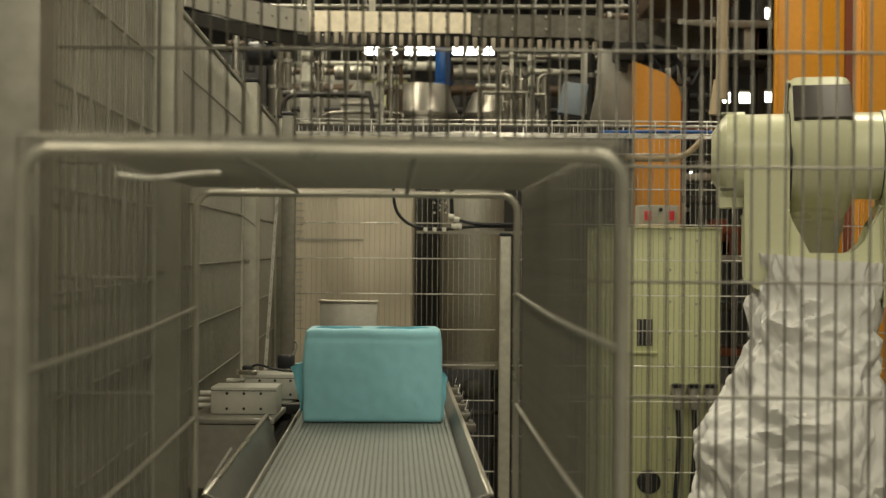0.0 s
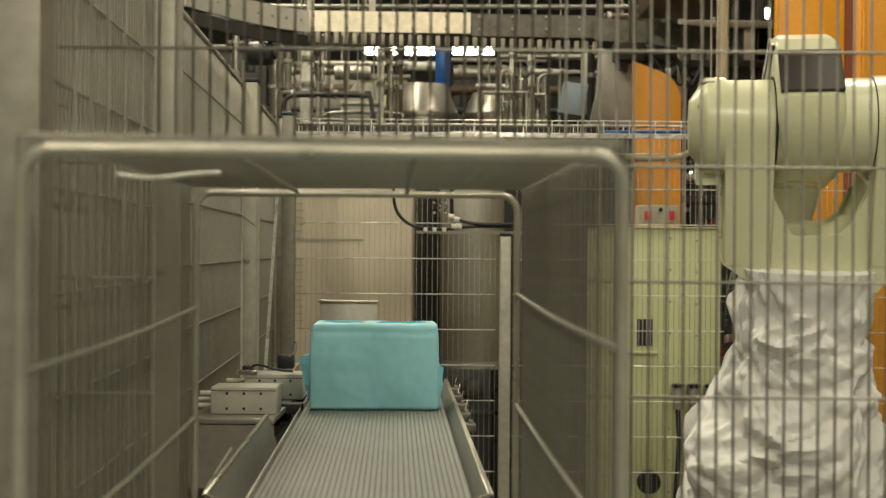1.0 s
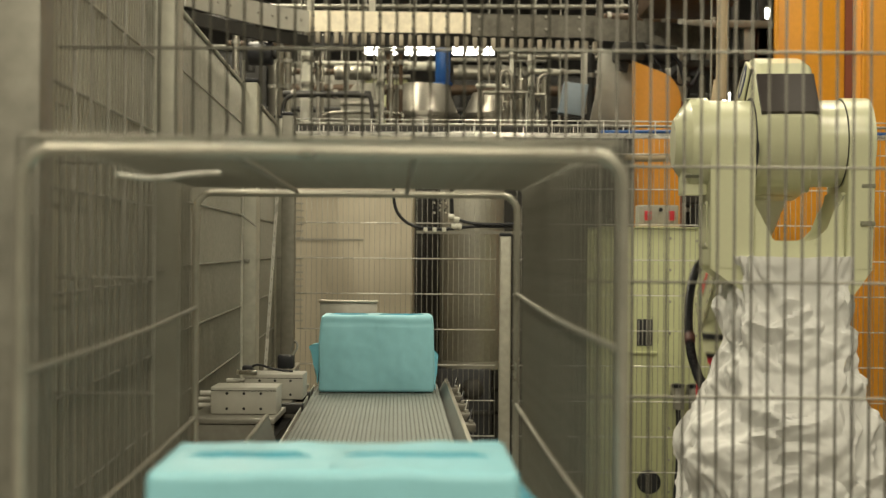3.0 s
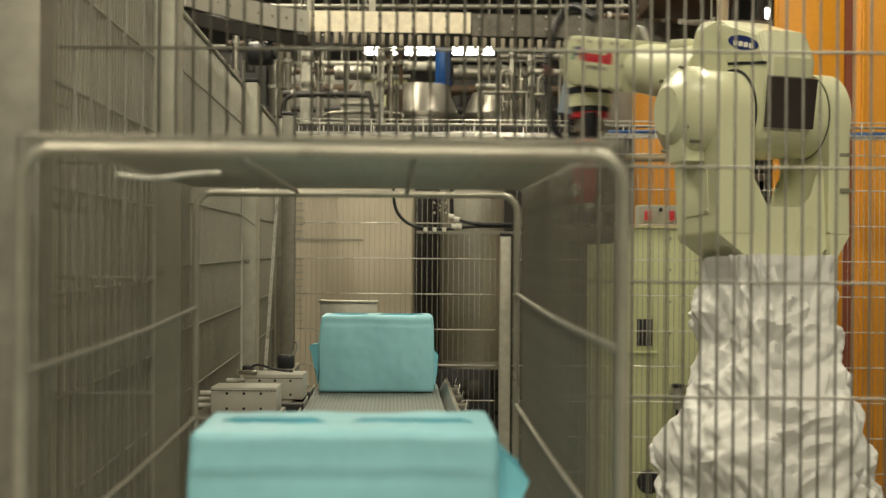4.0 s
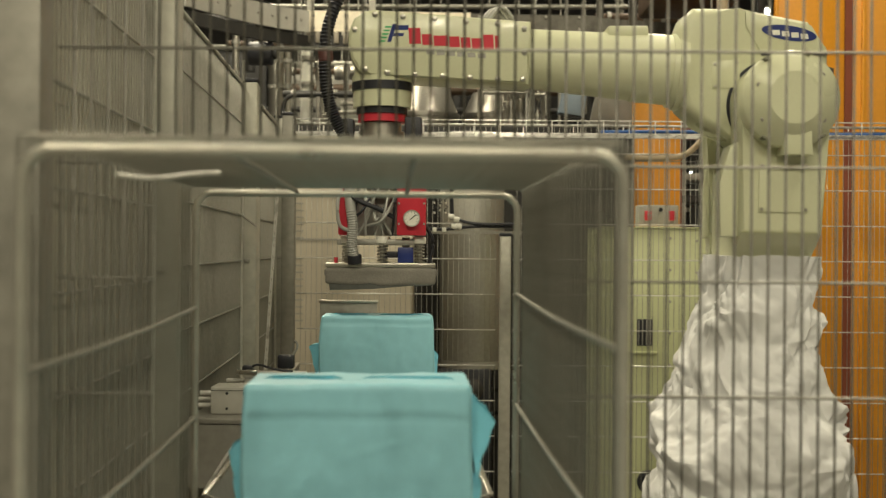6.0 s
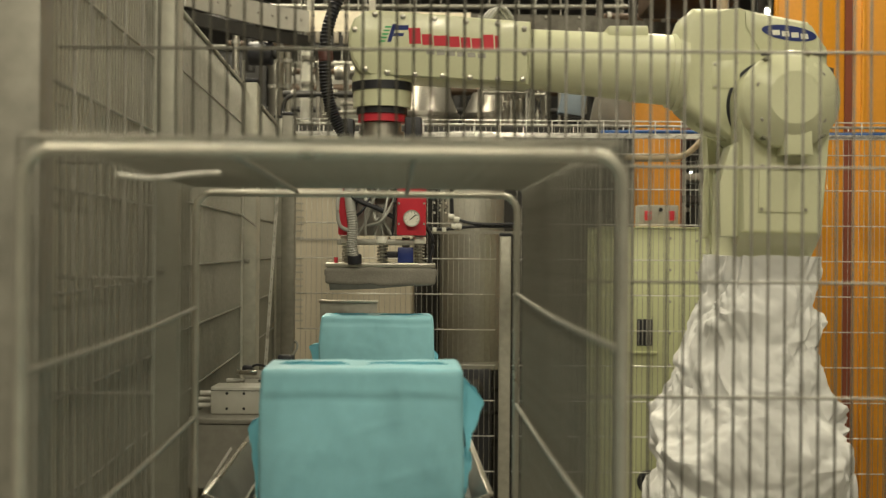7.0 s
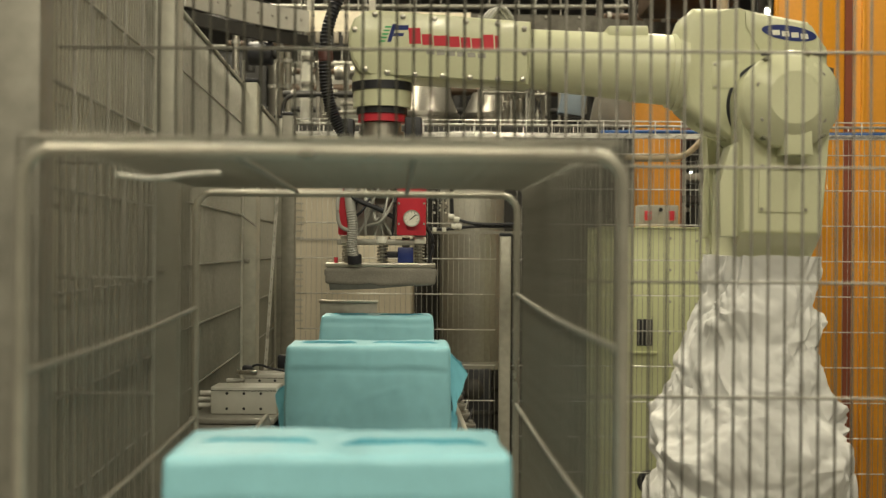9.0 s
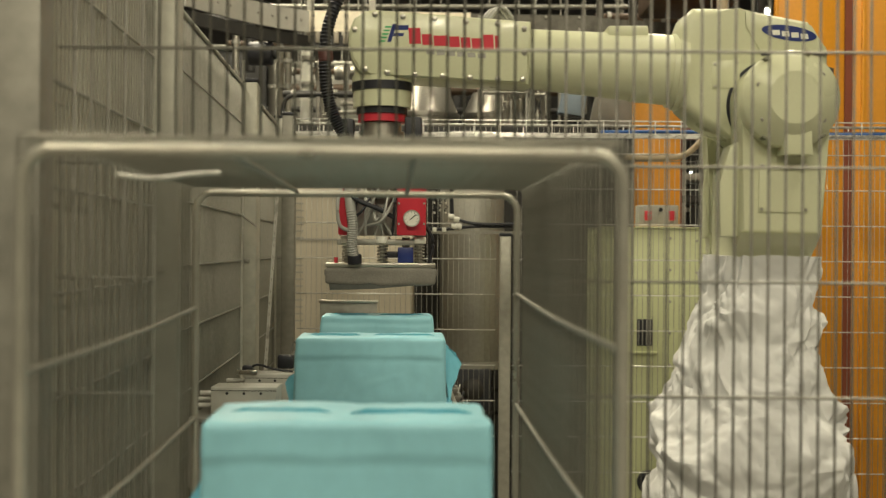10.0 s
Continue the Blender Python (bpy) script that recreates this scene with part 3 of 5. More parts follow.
def sleeve_mesh():
    bm = bmesh.new()
    rows, cols = 230, 280
    #  height, front, back, half width
    prof = [(1.285, 0.150, -0.094, 0.150), (1.26, 0.152, -0.094, 0.148), (1.18, 0.174, -0.098, 0.152), (1.08, 0.205, -0.10, 0.165), (1.00, 0.24, -0.105, 0.18), (0.95, 0.235, -0.125, 0.195), (0.90, 0.25, -0.15, 0.21), (0.86, 0.285, -0.165, 0.235), (0.78, 0.295, -0.175, 0.25), (0.70, 0.285, -0.165, 0.255), (0.50, 0.33, -0.18, 0.28), (0.2, 0.33, -0.2, 0.30)]
    zs = [1.285 - (1.285 - 0.2) * (i / rows) for i in range(rows + 1)]
    hs = [p[0] for p in prof][::-1]
    grid = []
    for z in zs:
        f, b, w = (float(np.interp(z, hs, [p[k] for p in prof][::-1])) for k in (1, 2, 3))
        ring = []
        for j in range(cols):
            a = 2 * math.pi * j / cols
            c, s = math.cos(a), math.sin(a)
            e = float(np.interp(z, [0.9, 1.15, 1.285], [0.75, 0.6, 0.42]))
            ux, uy = math.copysign(abs(c) ** e, c), math.copysign(abs(s) ** e, s)
            y = (f + b) / 2 + uy * (f - b) / 2
            x = ux * w
            p = Vector((x, y, z))
            warp = Vector((noise.noise(p * 5), noise.noise(p * 5 + Vector((9, 3, 1))), noise.noise(p * 5 + Vector((2, 7, 5))))) * 0.055
            fold = 0.0
            for i, (dx, dy, dz, fq, am) in enumerate(FOLDS):
                mask = noise.noise(p * 5.0 + Vector((i * 4.1, 0, i * 1.7))) + 0.16
                if mask > 0:
                    w0 = (p + warp).dot(Vector((dx, dy, dz))) * fq + i * 0.37
                    w0 = w0 % 1.0
                    fold += am * min(1.0, mask * 2.2) * ((w0 / 0.34 if w0 < 0.34 else (1 - w0) / 0.66) - 0.5)
            soft = min(1.0, 0.25 + (1.285 - z) / 0.12)
            puff = 0.018 * noise.noise(p * 4 + Vector((3, 1, 8)))
            pleat = math.sin(a * 21 + 3 * noise.noise(Vector((0, 0, z * 9)))) * 0.004 * max(0.0, (z - 1.17) / 0.11)
            turn = a / (2 * math.pi)
            du, dv = noise.noise(p * 6 + Vector((5, 1, 2))), noise.noise(p * 6 + Vector((1, 8, 3)))
            big = crumple(turn * 15 + du * 0.9, z * 12 + dv * 0.9 + math.sin(a + 1) * 0.8, 15, 1)
            mid = crumple(turn * 34 + du * 1.6, z * 24 + dv * 1.6 - math.sin(a) * 2, 34, 2)
            bunch = 0.5 + 0.5 * math.exp(-((x + 0.05 + 0.03 * math.sin(z * 11)) / 0.06) ** 2) if uy < 0 else 0.45
            tiny = crumple(turn * 62 + du * 2.4, z * 44 + dv * 2.4 + math.sin(a * 2) * 2, 62, 3)
            dent = (0.034 * big + 0.034 * bunch * mid + 0.015 * bunch * tiny) * soft + 0.005
            low = -0.004 - 0.016 * min(1.0, max(0.0, (1.27 - z) / 0.12))
            k = soft * (float(np.interp(z, [0.85, 1.1], [0.6, 0.3])) * fold + puff) + dent * 0.8 + pleat
            k = k if k > low else low + 0.25 * (k - low)
            ring.append(bm.verts.new((x + ux * k + float(np.interp(z, [0.6, 1.285], [0.028, 0.038])), y + uy * k, z + 0.4 * k)))
        grid.append(ring)
    for a, b in zip(grid, grid[1:]):
        for j in range(cols):
            bm.faces.new((a[j], a[(j + 1) % cols], b[(j + 1) % cols], b[j]))
    bm.faces.new(grid[0])
    return bm


def screws(parent, pts, l, r=0.006):
    me = mesh_of("screw", lathe(bmesh.new(), (0, 0, 0), (-0.004, 0, 0), [(0, r), (0.7, r), (1, r * 0.7)], 10), STEEL)
    for f, z in pts:
        part("screw", me, STEEL, parent, at=pose(-l, f, z))


ROBOT_AT = (0.853, 3.15)
robot = empty("robot_arm", pose(*ROBOT_AT, 0), "cream painted industrial robot arm with white cloth sleeve and vacuum gripper", "robot")
part("base_plate", bx(-0.3, 0.3, -0.3, 0.3, 0, 0.03, 0.004), DULL, robot)
part("base", lathe(bmesh.new(), (0, 0, 0.03), (0, 0, 0.45), [(0, 0.22), (0.3, 0.19), (1, 0.18)], 32), CREAM, robot, smooth=True)
SLEEVE = part("sleeve", sleeve_mesh(), CLOTH, robot, "crumpled white cloth protective sleeve")

# upper arm: a fork whose origin lies on the elbow axis
UPPER = part("upper_arm", prism(bmesh.new(), [(-0.062, -0.13), (-0.050, -0.17), (-0.016, -0.258), (-0.006, -0.264), (0.085, -0.264), (0.110, -0.255), (0.135, -0.228), (0.153, -0.18), (0.160, -0.13), (0.176, -0.13), (0.176, -0.37), (0.12, -0.40), (0.11, -0.62), (-0.03, -0.62), (-0.04, -0.40), (-0.062, -0.37)], -0.078, 0.10, 0.010, 3), CREAM, robot)
CHEEKS = ((1, 0.058, 0.171), (-1, 0.172, 0.238))
for s, inner, outer in CHEEKS:
    col = [(-0.094, -0.325), (0.106, -0.325), (0.107, -0.05)] + arc(0, 0, 0.112 if s > 0 else 0.118, -8, 188, 24) + [(-0.108, -0.06)]
    part("cheek", side(bmesh.new(), col, min(s * inner, s * outer), max(s * inner, s * outer), 0.010, 3), CREAM, UPPER)
    ch = bmesh.new()
    lo = inner + 0.02
    q = [ch.verts.new(c) for c in ((-s * outer, -0.092, -0.324), (-s * outer, 0.104, -0.324), (-s * lo, 0.104, -0.39), (-s * lo, -0.092, -0.39), (-s * inner, -0.092, -0.324), (-s * inner, 0.104, -0.324), (-s * inner, 0.104, -0.39), (-s * inner, -0.092, -0.39))]
    for idx in ((0, 1, 2, 3), (7, 6, 5, 4), (0, 4, 5, 1), (1, 5, 6, 2), (2, 6, 7, 3), (3, 7, 4, 0)):
        ch.faces.new([q[i] for i in idx])
    part("cheek_foot", ch, CREAM, UPPER)
    if s > 0:
        part("lug", side(bmesh.new(), [(-0.049, -0.136), (0.023, -0.136), (0.018, -0.058), (-0.044, -0.058)], min(s * outer, s * (outer + 0.066)), max(s * outer, s * (outer + 0.066)), 0.004), CREAM, UPPER)
    part("cover_plate", side(bmesh.new(), [(-0.058, -0.272), (0.064, -0.272), (0.064, -0.152), (-0.058, -0.152)], min(s * outer, s * (outer + 0.0035)), max(s * outer, s * (outer + 0.0035)), 0.001), CREAM, UPPER, "cream cover plate with four screws")
    part("front_rib", side(bmesh.new(), [(0.09, -0.335), (0.150 if s > 0 else 0.12, -0.335), (0.155 if s > 0 else 0.12, -0.2), (0.13 if s > 0 else 0.11, -0.11), (0.09, -0.09)], min(s * (inner + 0.004), s * (outer - 0.03)), max(s * (inner + 0.004), s * (outer - 0.03)), 0.012), CREAM, UPPER)
part("joint_cap", lathe(bmesh.new(), (-0.169, 0, 0), (-0.254, 0, 0), [(0, 0.119), (0.52, 0.119), (0.58, 0.116), (0.97, 0.067), (1, 0.063)], 44), CREAM, UPPER)
part("joint_cap", lathe(bmesh.new(), (0.237, 0, 0), (0.247, 0, 0), [(0, 0.110), (0.4, 0.108), (1, 0.09)], 44), CREAM, UPPER)
screws(UPPER, [(-0.051, -0.265), (0.057, -0.265), (-0.051, -0.159), (0.057, -0.159)], 0.1745, 0.004)
# flush dark blocks paint the shade inside the screw recesses
notch = mesh_of("screw_recess", bx(-0.018, 0.018, -0.006, 0.006, -0.004, 0.0035, 0.002), SHADE)
for a in (18, 140, 215, 325):
    part("screw_recess", notch, SHADE, UPPER, at=Matrix.Translation((-0.213, 0, 0)) @ Matrix.Rotation(radians(a), 4, "X") @ pose(0, 0, 0.116))
for z in (-0.21, -0.115, 0.045):
    part("screw_recess", notch, SHADE, UPPER, at=pose(0.222, -0.102, z, 90, 0, 0))
screws(UPPER, [(0.089 * math.cos(radians(a)), 0.089 * math.sin(radians(a))) for a in (20, 140, 215, 325)], 0.232, 0.0065)

# forearm, its origin on the elbow axis
hous = [(0.241, 0.236), (0.219, 0.2545), (0.11, 0.252), (-0.075, 0.219), (-0.124, 0.15), (-0.124, -0.04), (-0.09, -0.085), (-0.03, -0.11), (0.04, -0.12), (0.11, -0.09), (0.20, -0.045), (0.25, 0.0), (0.258, 0.1), (0.255, 0.2)]
FORE = part("forearm", side(bmesh.new(), hous, -0.078, 0.078, 0.026, 4), CREAM, robot)
part("elbow_drum", lathe(bmesh.new(), (0.148, 0.02, 0), (-0.074, 0.02, 0), [(0, 0.113), (1, 0.113)], 48), CREAM, FORE, smooth=False)
part("joint_gap", lathe(bmesh.new(), (-0.074, 0.02, 0), (-0.0795, 0.02, 0), [(0, 0.1195), (1, 0.1195)], 48), BLACK, FORE)
part("joint_gap", lathe(bmesh.new(), (0.1478, 0.02, 0), (0.1498, 0.02, 0), [(0, 0.115), (1, 0.115)], 48), BLACK, FORE)
part("panel_gap", side(bmesh.new(), [(-0.119, 0.130), (0.05, 0.130), (0.05, 0.1365), (-0.119, 0.1365)], 0.0745, 0.0805), BLACK, FORE)
part("side_panel", side(bmesh.new(), [(0.09, 0.205), (0.09, 0.24), (-0.078, 0.205), (-0.118, 0.137), (0.05, 0.137)], 0.074, 0.083, 0.002), CREAM, FORE)
part("hatch", side(bmesh.new(), [(0.175, 0.045), (0.175, 0.115), (0.105, 0.12), (0.105, 0.05)], 0.0765, 0.080, 0.001), CREAM, FORE)
screws(FORE, [(0.168, 0.052), (0.168, 0.108), (0.112, 0.113), (0.112, 0.057)], 0.0795, 0.004)
part("shoulder_ring", lathe(bmesh.new(), (0, 0.235, 0.10), (0, 0.272, 0.103), [(0, 0.101), (0.6, 0.101), (0.65, 0.097), (1, 0.095)], 40), CREAM, FORE, smooth=False)
part("tube", lathe(bmesh.new(), (0, 0.262, 0.104), (0, 0.64, 0.1355), [(0, 0.091), (0.28, 0.0895), (0.29, 0.0865), (1, 0.077)], 40), CREAM, FORE, smooth=False)
part("tube_lid", bx(-0.045, 0.045, 0.33, 0.435, 0.185, 0.214, 0.006), CREAM, FORE)
nose = [(0.633, 0.220), (1.035, 0.252)] + [(1.06, 0.247), (1.085, 0.228), (1.098, 0.195), (1.10, 0.165), (1.092, 0.125), (1.075, 0.098), (1.05, 0.083)] + [(0.641, 0.058)]
part("wrist_housing", side(bmesh.new(), nose, -0.072, 0.072, 0.008, 2), CREAM, FORE)
face = [((a - 0.86) * 0.97 + 0.86, (b - 0.155) * 0.93 + 0.155) for a, b in nose]
part("face_plate", side(bmesh.new(), face, 0.0725, 0.078, 0.0015), CREAM, FORE, "cream screwed face plate")
screws(FORE, [(0.652, 0.20), (0.652, 0.14), (0.657, 0.072), (0.72, 0.073), (0.79, 0.077), (0.86, 0.081), (0.93, 0.085), (1.0, 0.09), (1.055, 0.10), (0.72, 0.213), (0.80, 0.219), (0.88, 0.226), (0.96, 0.232), (1.03, 0.238), (1.082, 0.2)], 0.078, 0.0072)
part("rear_plate", side(bmesh.new(), [(-0.122, -0.030), (-0.134, -0.030), (-0.138, 0.098), (-0.122, 0.103)], -0.072, 0.072, 0.002), GLOSS, FORE, "dark glossy rear cover plate")


def bars(parent, name, label, items, l, material):
    """Flat marks on the left face: (forward, up, width, height, slant) each."""
    bm = bmesh.new()
    for f, z, w, h, sl in items:
        v0 = [bm.verts.new((-l, f - a, z + b)) for a, b in ((0, 0), (w, 0), (w + sl, h), (sl, h))]
        v1 = [bm.verts.new((-l - 0.0006, f - a, z + b)) for a, b in ((0, 0), (w, 0), (w + sl, h), (sl, h))]
        bm.faces.new(v1)
        bm.faces.new(v0[::-1])
        for i in range(4):
            bm.faces.new((v0[i], v0[(i + 1) % 4], v1[(i + 1) % 4], v1[i]))
    return part(name, bm, material, parent, label)


f0 = 0.944
for w, h in ((0.030, 0.040), (0.026, 0.027), (0.036, 0.026), (0.026, 0.027), (0.024, 0.027), (0.026, 0.027), (0.026, 0.039), (0.010, 0.039)):
    bars(FORE, "maker_mark", "red plain bar of the maker's mark", [(f0, 0.163 - (0.944 - f0) * 0.088, w, h, -0.002)], 0.0782, RED)
    f0 -= w + 0.0035
bars(FORE, "maker_emblem", "blue and green striped emblem", [(1.0, 0.168, 0.01, 0.045, 0.014), (0.985, 0.198, 0.038, 0.012, 0.002), (0.985, 0.182, 0.026, 0.008, 0.002)], 0.0782, NAVY)
GREEN = mat("green_emblem", (0.05, 0.42, 0.15), 0.4, 0.0, 60, 0.03, 0.0)
bars(FORE, "emblem_stripes", "green emblem stripes", [(1.022 - 0.004 * k, 0.168 + 0.009 * k, 0.016, 0.004, 0.002) for k in range(5)], 0.0782, GREEN)
bars(FORE, "model_mark", "thin dark model mark in plain bars", [(0.90 - i * 0.026, 0.136 - i * 0.002, 0.02, 0.012, -0.001) for i in range(6)], 0.0782, DULL)
em = bmesh.new()
side(em, [(-0.02 + 0.07 * math.cos(2 * math.pi * i / 36), 0.186 + 0.019 * math.sin(2 * math.pi * i / 36) + 0.010 * math.cos(2 * math.pi * i / 36)) for i in range(36)], 0.0825, 0.0845)
part("oval_badge", em, NAVY, FORE, "dark blue oval badge")
bars(FORE, "badge_mark", "white badge mark in plain bars", [(0.022 - i * 0.024, 0.181 - i * 0.0034, 0.019, 0.013, -0.002) for i in range(4)], 0.0847, WHITE)
hose = part("hose", pipe(bmesh.new(), [(-0.04, 0.92, 0.30), (-0.07, 1.03, 0.345), (-0.09, 1.105, 0.30), (-0.10, 1.148, 0.20), (-0.10, 1.156, 0.09), (-0.09, 1.142, 0.0), (-0.08, 1.11, -0.07), (-0.05, 1.08, -0.12)], 0.0152, 14, 0.10, 4), BLACK, FORE, "black corrugated hose", smooth=True)
part("hose_clamp", lathe(bmesh.new(), (-0.10, 1.153, 0.115), (-0.10, 1.155, 0.148), [(0, 0.0178), (0.2, 0.019), (0.8, 0.019), (1, 0.0178)], 20), CLAMP, hose, "dull brown-red hose clamp")
for k in range(3):
    part("air_line", pipe(bmesh.new(), [(0.01 + 0.012 * k, 0.66 + 0.01 * k, 0.215), (0.012 * k, 0.70 + 0.01 * k, 0.27), (0.01 * k, 0.74 + 0.01 * k, 0.235)], 0.005, 8), CLEAR, FORE, smooth=True)

# gripper, hanging upright from the wrist; its origin at the wrist's upper end
GRIP = part("gripper", lathe(bmesh.new(), (0, 0, 0.03), (0, 0, -0.085), [(0, 0.07), (0.30, 0.074), (0.301, 0.078), (0.5, 0.078), (0.501, 0.076), (1, 0.075)], 40), CREAM, robot)
part("wrist_band", lathe(bmesh.new(), (0, 0, -0.02), (0, 0, -0.042), [(0, 0.0785), (1, 0.0785)], 40), BLACK, GRIP)
part("wrist_band", lathe(bmesh.new(), (0, 0, -0.08), (0, 0, -0.102), [(0, 0.066), (1, 0.066)], 40), BLACK, GRIP)
part("red_ring", lathe(bmesh.new(), (0, 0, -0.102), (0, 0, -0.122), [(0, 0.062), (1, 0.062)], 40), RED, GRIP, "red coupling ring")
part("tool_flange", lathe(bmesh.new(), (0, 0, -0.124), (0, 0, -0.17), [(0, 0.05), (0.5, 0.05), (0.51, 0.06), (1, 0.06)], 40), STEEL, GRIP)
part("tool_post", lathe(bmesh.new(), (0, 0, -0.17), (0, 0, -0.30), [(0, 0.04), (1, 0.04)], 24), STEEL, GRIP)
part("valve_block", bx(-0.06, -0.02, -0.105, -0.06, -0.204, -0.112, 0.006), BLACK, GRIP)
part("valve_block", bx(-0.04, 0.0, 0.07, 0.108, -0.204, -0.115, 0.006), BLACK, GRIP)
for y0, y1 in ((-0.117, -0.043), (0.075, 0.105)):
    part("manifold", bx(-0.085, -0.03, y0, y1, -0.415, -0.205, 0.003), RED, GRIP, "red anodised vacuum manifold")
part("manifold", bx(0.02, 0.07, -0.05, 0.10, -0.415, -0.30, 0.003), DULL, GRIP, "grey vacuum manifold")
g = part("pressure_gauge", lathe(bmesh.new(), (-0.085, -0.081, -0.372), (-0.100, -0.081, -0.372), [(0, 0.021), (0.7, 0.021), (1, 0.019)], 28), WHITE, GRIP, "round white pressure gauge")
part("needle", bx(-0.0006, 0.0006, -0.0012, 0.0012, -0.006, 0.015), BLACK, g, at=pose(-0.1010, -0.081, -0.372, 50))
for k in range(9):
    part("tick", bx(-0.0004, 0.0004, -0.0006, 0.0006, 0.0135, 0.0165), BLACK, g, at=pose(-0.1006, -0.081, -0.372, -130 + 32 * k))
part("bezel", lathe(bmesh.new(), (-0.0995, -0.081, -0.372), (-0.1015, -0.081, -0.372), [(0, 0.0215), (1, 0.0215), (1, 0.0185), (0, 0.0185)], 28, False), STEEL, g)
part("top_frame", bx(-0.06, 0.06, -0.12, 0.12, -0.29, -0.275, 0.003), DULL, GRIP)
part("lower_frame", bx(-0.06, 0.06, -0.11, 0.11, -0.44, -0.425, 0.003), DULL, GRIP)
for y in (0.085, -0.005, -0.10):
    for x in (-0.05, 0.05):
        st = part("spring_post", cyl(bmesh.new(), (x, y, -0.425), (x, y, -0.49), 0.006, 12), STEEL, GRIP)
        part("spring_collar", cyl(bmesh.new(), (x, y, -0.418), (x, y, -0.436), 0.017, 20, 0.003), WHITE, st)
        hx = [(x + 0.0115 * math.cos(k * 0.9), y + 0.0115 * math.sin(k * 0.9), -0.436 - 0.05 * k / 42) for k in range(43)]
        part("spring", pipe(bmesh.new(), hx, 0.0022, 5), STEEL, st, smooth=True)
part("cup_plate", bx(-0.075, 0.075, -0.142, 0.138, -0.497, -0.486, 0.002), STEEL, GRIP)
sp = box(bmesh.new(), -0.08, 0.08, -0.145, 0.14, -0.545, -0.497, 0.008, 2)
bmesh.ops.subdivide_edges(sp, edges=[e for e in sp.edges if e.calc_length() > 0.03], cuts=9, use_grid_fill=True)
for v in sp.verts:
    if v.co.z < -0.52:
        v.co.z += 0.012 * (v.co.y * -6 if v.co.y < 0 else 0.6) * 0.5
        v.co.y *= 0.985
    v.co.z += 0.004 * noise.noise(v.co * 22)
    v.co.x += 0.004 * noise.noise(v.co * 26 + Vector((4, 0, 0)))
part("foam_pad", sp, SPONGE, GRIP, "worn grey foam suction pad")
part("pad_lip", side(bmesh.new(), [(-0.138, -0.524), (0.130, -0.524), (0.126, -0.555), (0.02, -0.552), (-0.138, -0.537)], -0.076, 0.0765, 0.003), RUBBER_GREEN, GRIP, "dark worn rubber lip")
part("blue_valve", bx(-0.055, -0.02, -0.085, -0.045, -0.485, -0.445, 0.003), NAVY, GRIP)
part("fitting", cyl(bmesh.new(), (-0.06, 0.112, -0.49), (-0.06, 0.112, -0.472), 0.005, 10), RED, GRIP)
for k in range(9):
    y0, y1 = 0.07 - 0.016 * k, -0.03 + 0.022 * ((k * 5) % 7)
    drop = 0.03 + 0.013 * ((k * 3) % 5)
    part("air_line", pipe(bmesh.new(), [(-0.055, y0, -0.27), (-0.088 - 0.003 * k, (y0 * 2 + y1) / 3, -0.29 - drop), (-0.09 + 0.002 * k, (y0 + 2 * y1) / 3, -0.36 - 0.004 * k), (-0.065, y1, -0.415)], 0.0036, 7), BLACK if k % 3 == 1 else CLEAR, GRIP, smooth=True)
part("vacuum_hose", pipe(bmesh.new(), [(-0.07, 0.082, -0.25), (-0.088, 0.075, -0.33), (-0.09, 0.068, -0.39), (-0.086, 0.07, -0.44), (-0.075, 0.062, -0.486)], 0.0135, 14, 0.08, 3), CLEAR, GRIP, "milky vacuum hose", smooth=True)
part("valve_plug", bx(-0.05, -0.025, -0.045, -0.012, -0.472, -0.456, 0.002), BLACK, GRIP)
part("valve_stem", cyl(bmesh.new(), (-0.038, -0.066, -0.447), (-0.038, -0.066, -0.42), 0.010, 12), CLEAR, GRIP, smooth=True)
for k in range(4):
    z = -0.23 - 0.052 * k
    part("screw", cyl(bmesh.new(), (-0.0845, -0.048, z), (-0.087, -0.048, z), 0.003, 8), STEEL, GRIP)
    part("screw", cyl(bmesh.new(), (-0.0845, -0.112, z), (-0.087, -0.112, z), 0.003, 8), STEEL, GRIP)
part("cable", pipe(bmesh.new(), [(-0.07, 0.10, -0.29), (-0.10, 0.06, -0.325), (-0.10, 0.0, -0.35), (-0.09, -0.035, -0.37)], 0.006, 8), BLACK, GRIP, smooth=True)
part("cable", pipe(bmesh.new(), [(-0.07, 0.09, -0.27), (-0.10, 0.105, -0.33), (-0.10, 0.10, -0.39), (-0.09, 0.07, -0.405)], 0.005, 8), CLEAR, GRIP, smooth=True)
part("hose_cuff", cyl(bmesh.new(), (-0.074, 0.062, -0.488), (-0.078, 0.064, -0.465), 0.018, 16, 0.002), BLACK, GRIP)
part("cable", pipe(bmesh.new(), [(-0.04, -0.11, -0.38), (-0.04, -0.135, -0.43), (-0.04, -0.125, -0.486)], 0.005, 8), BLACK, GRIP, smooth=True)


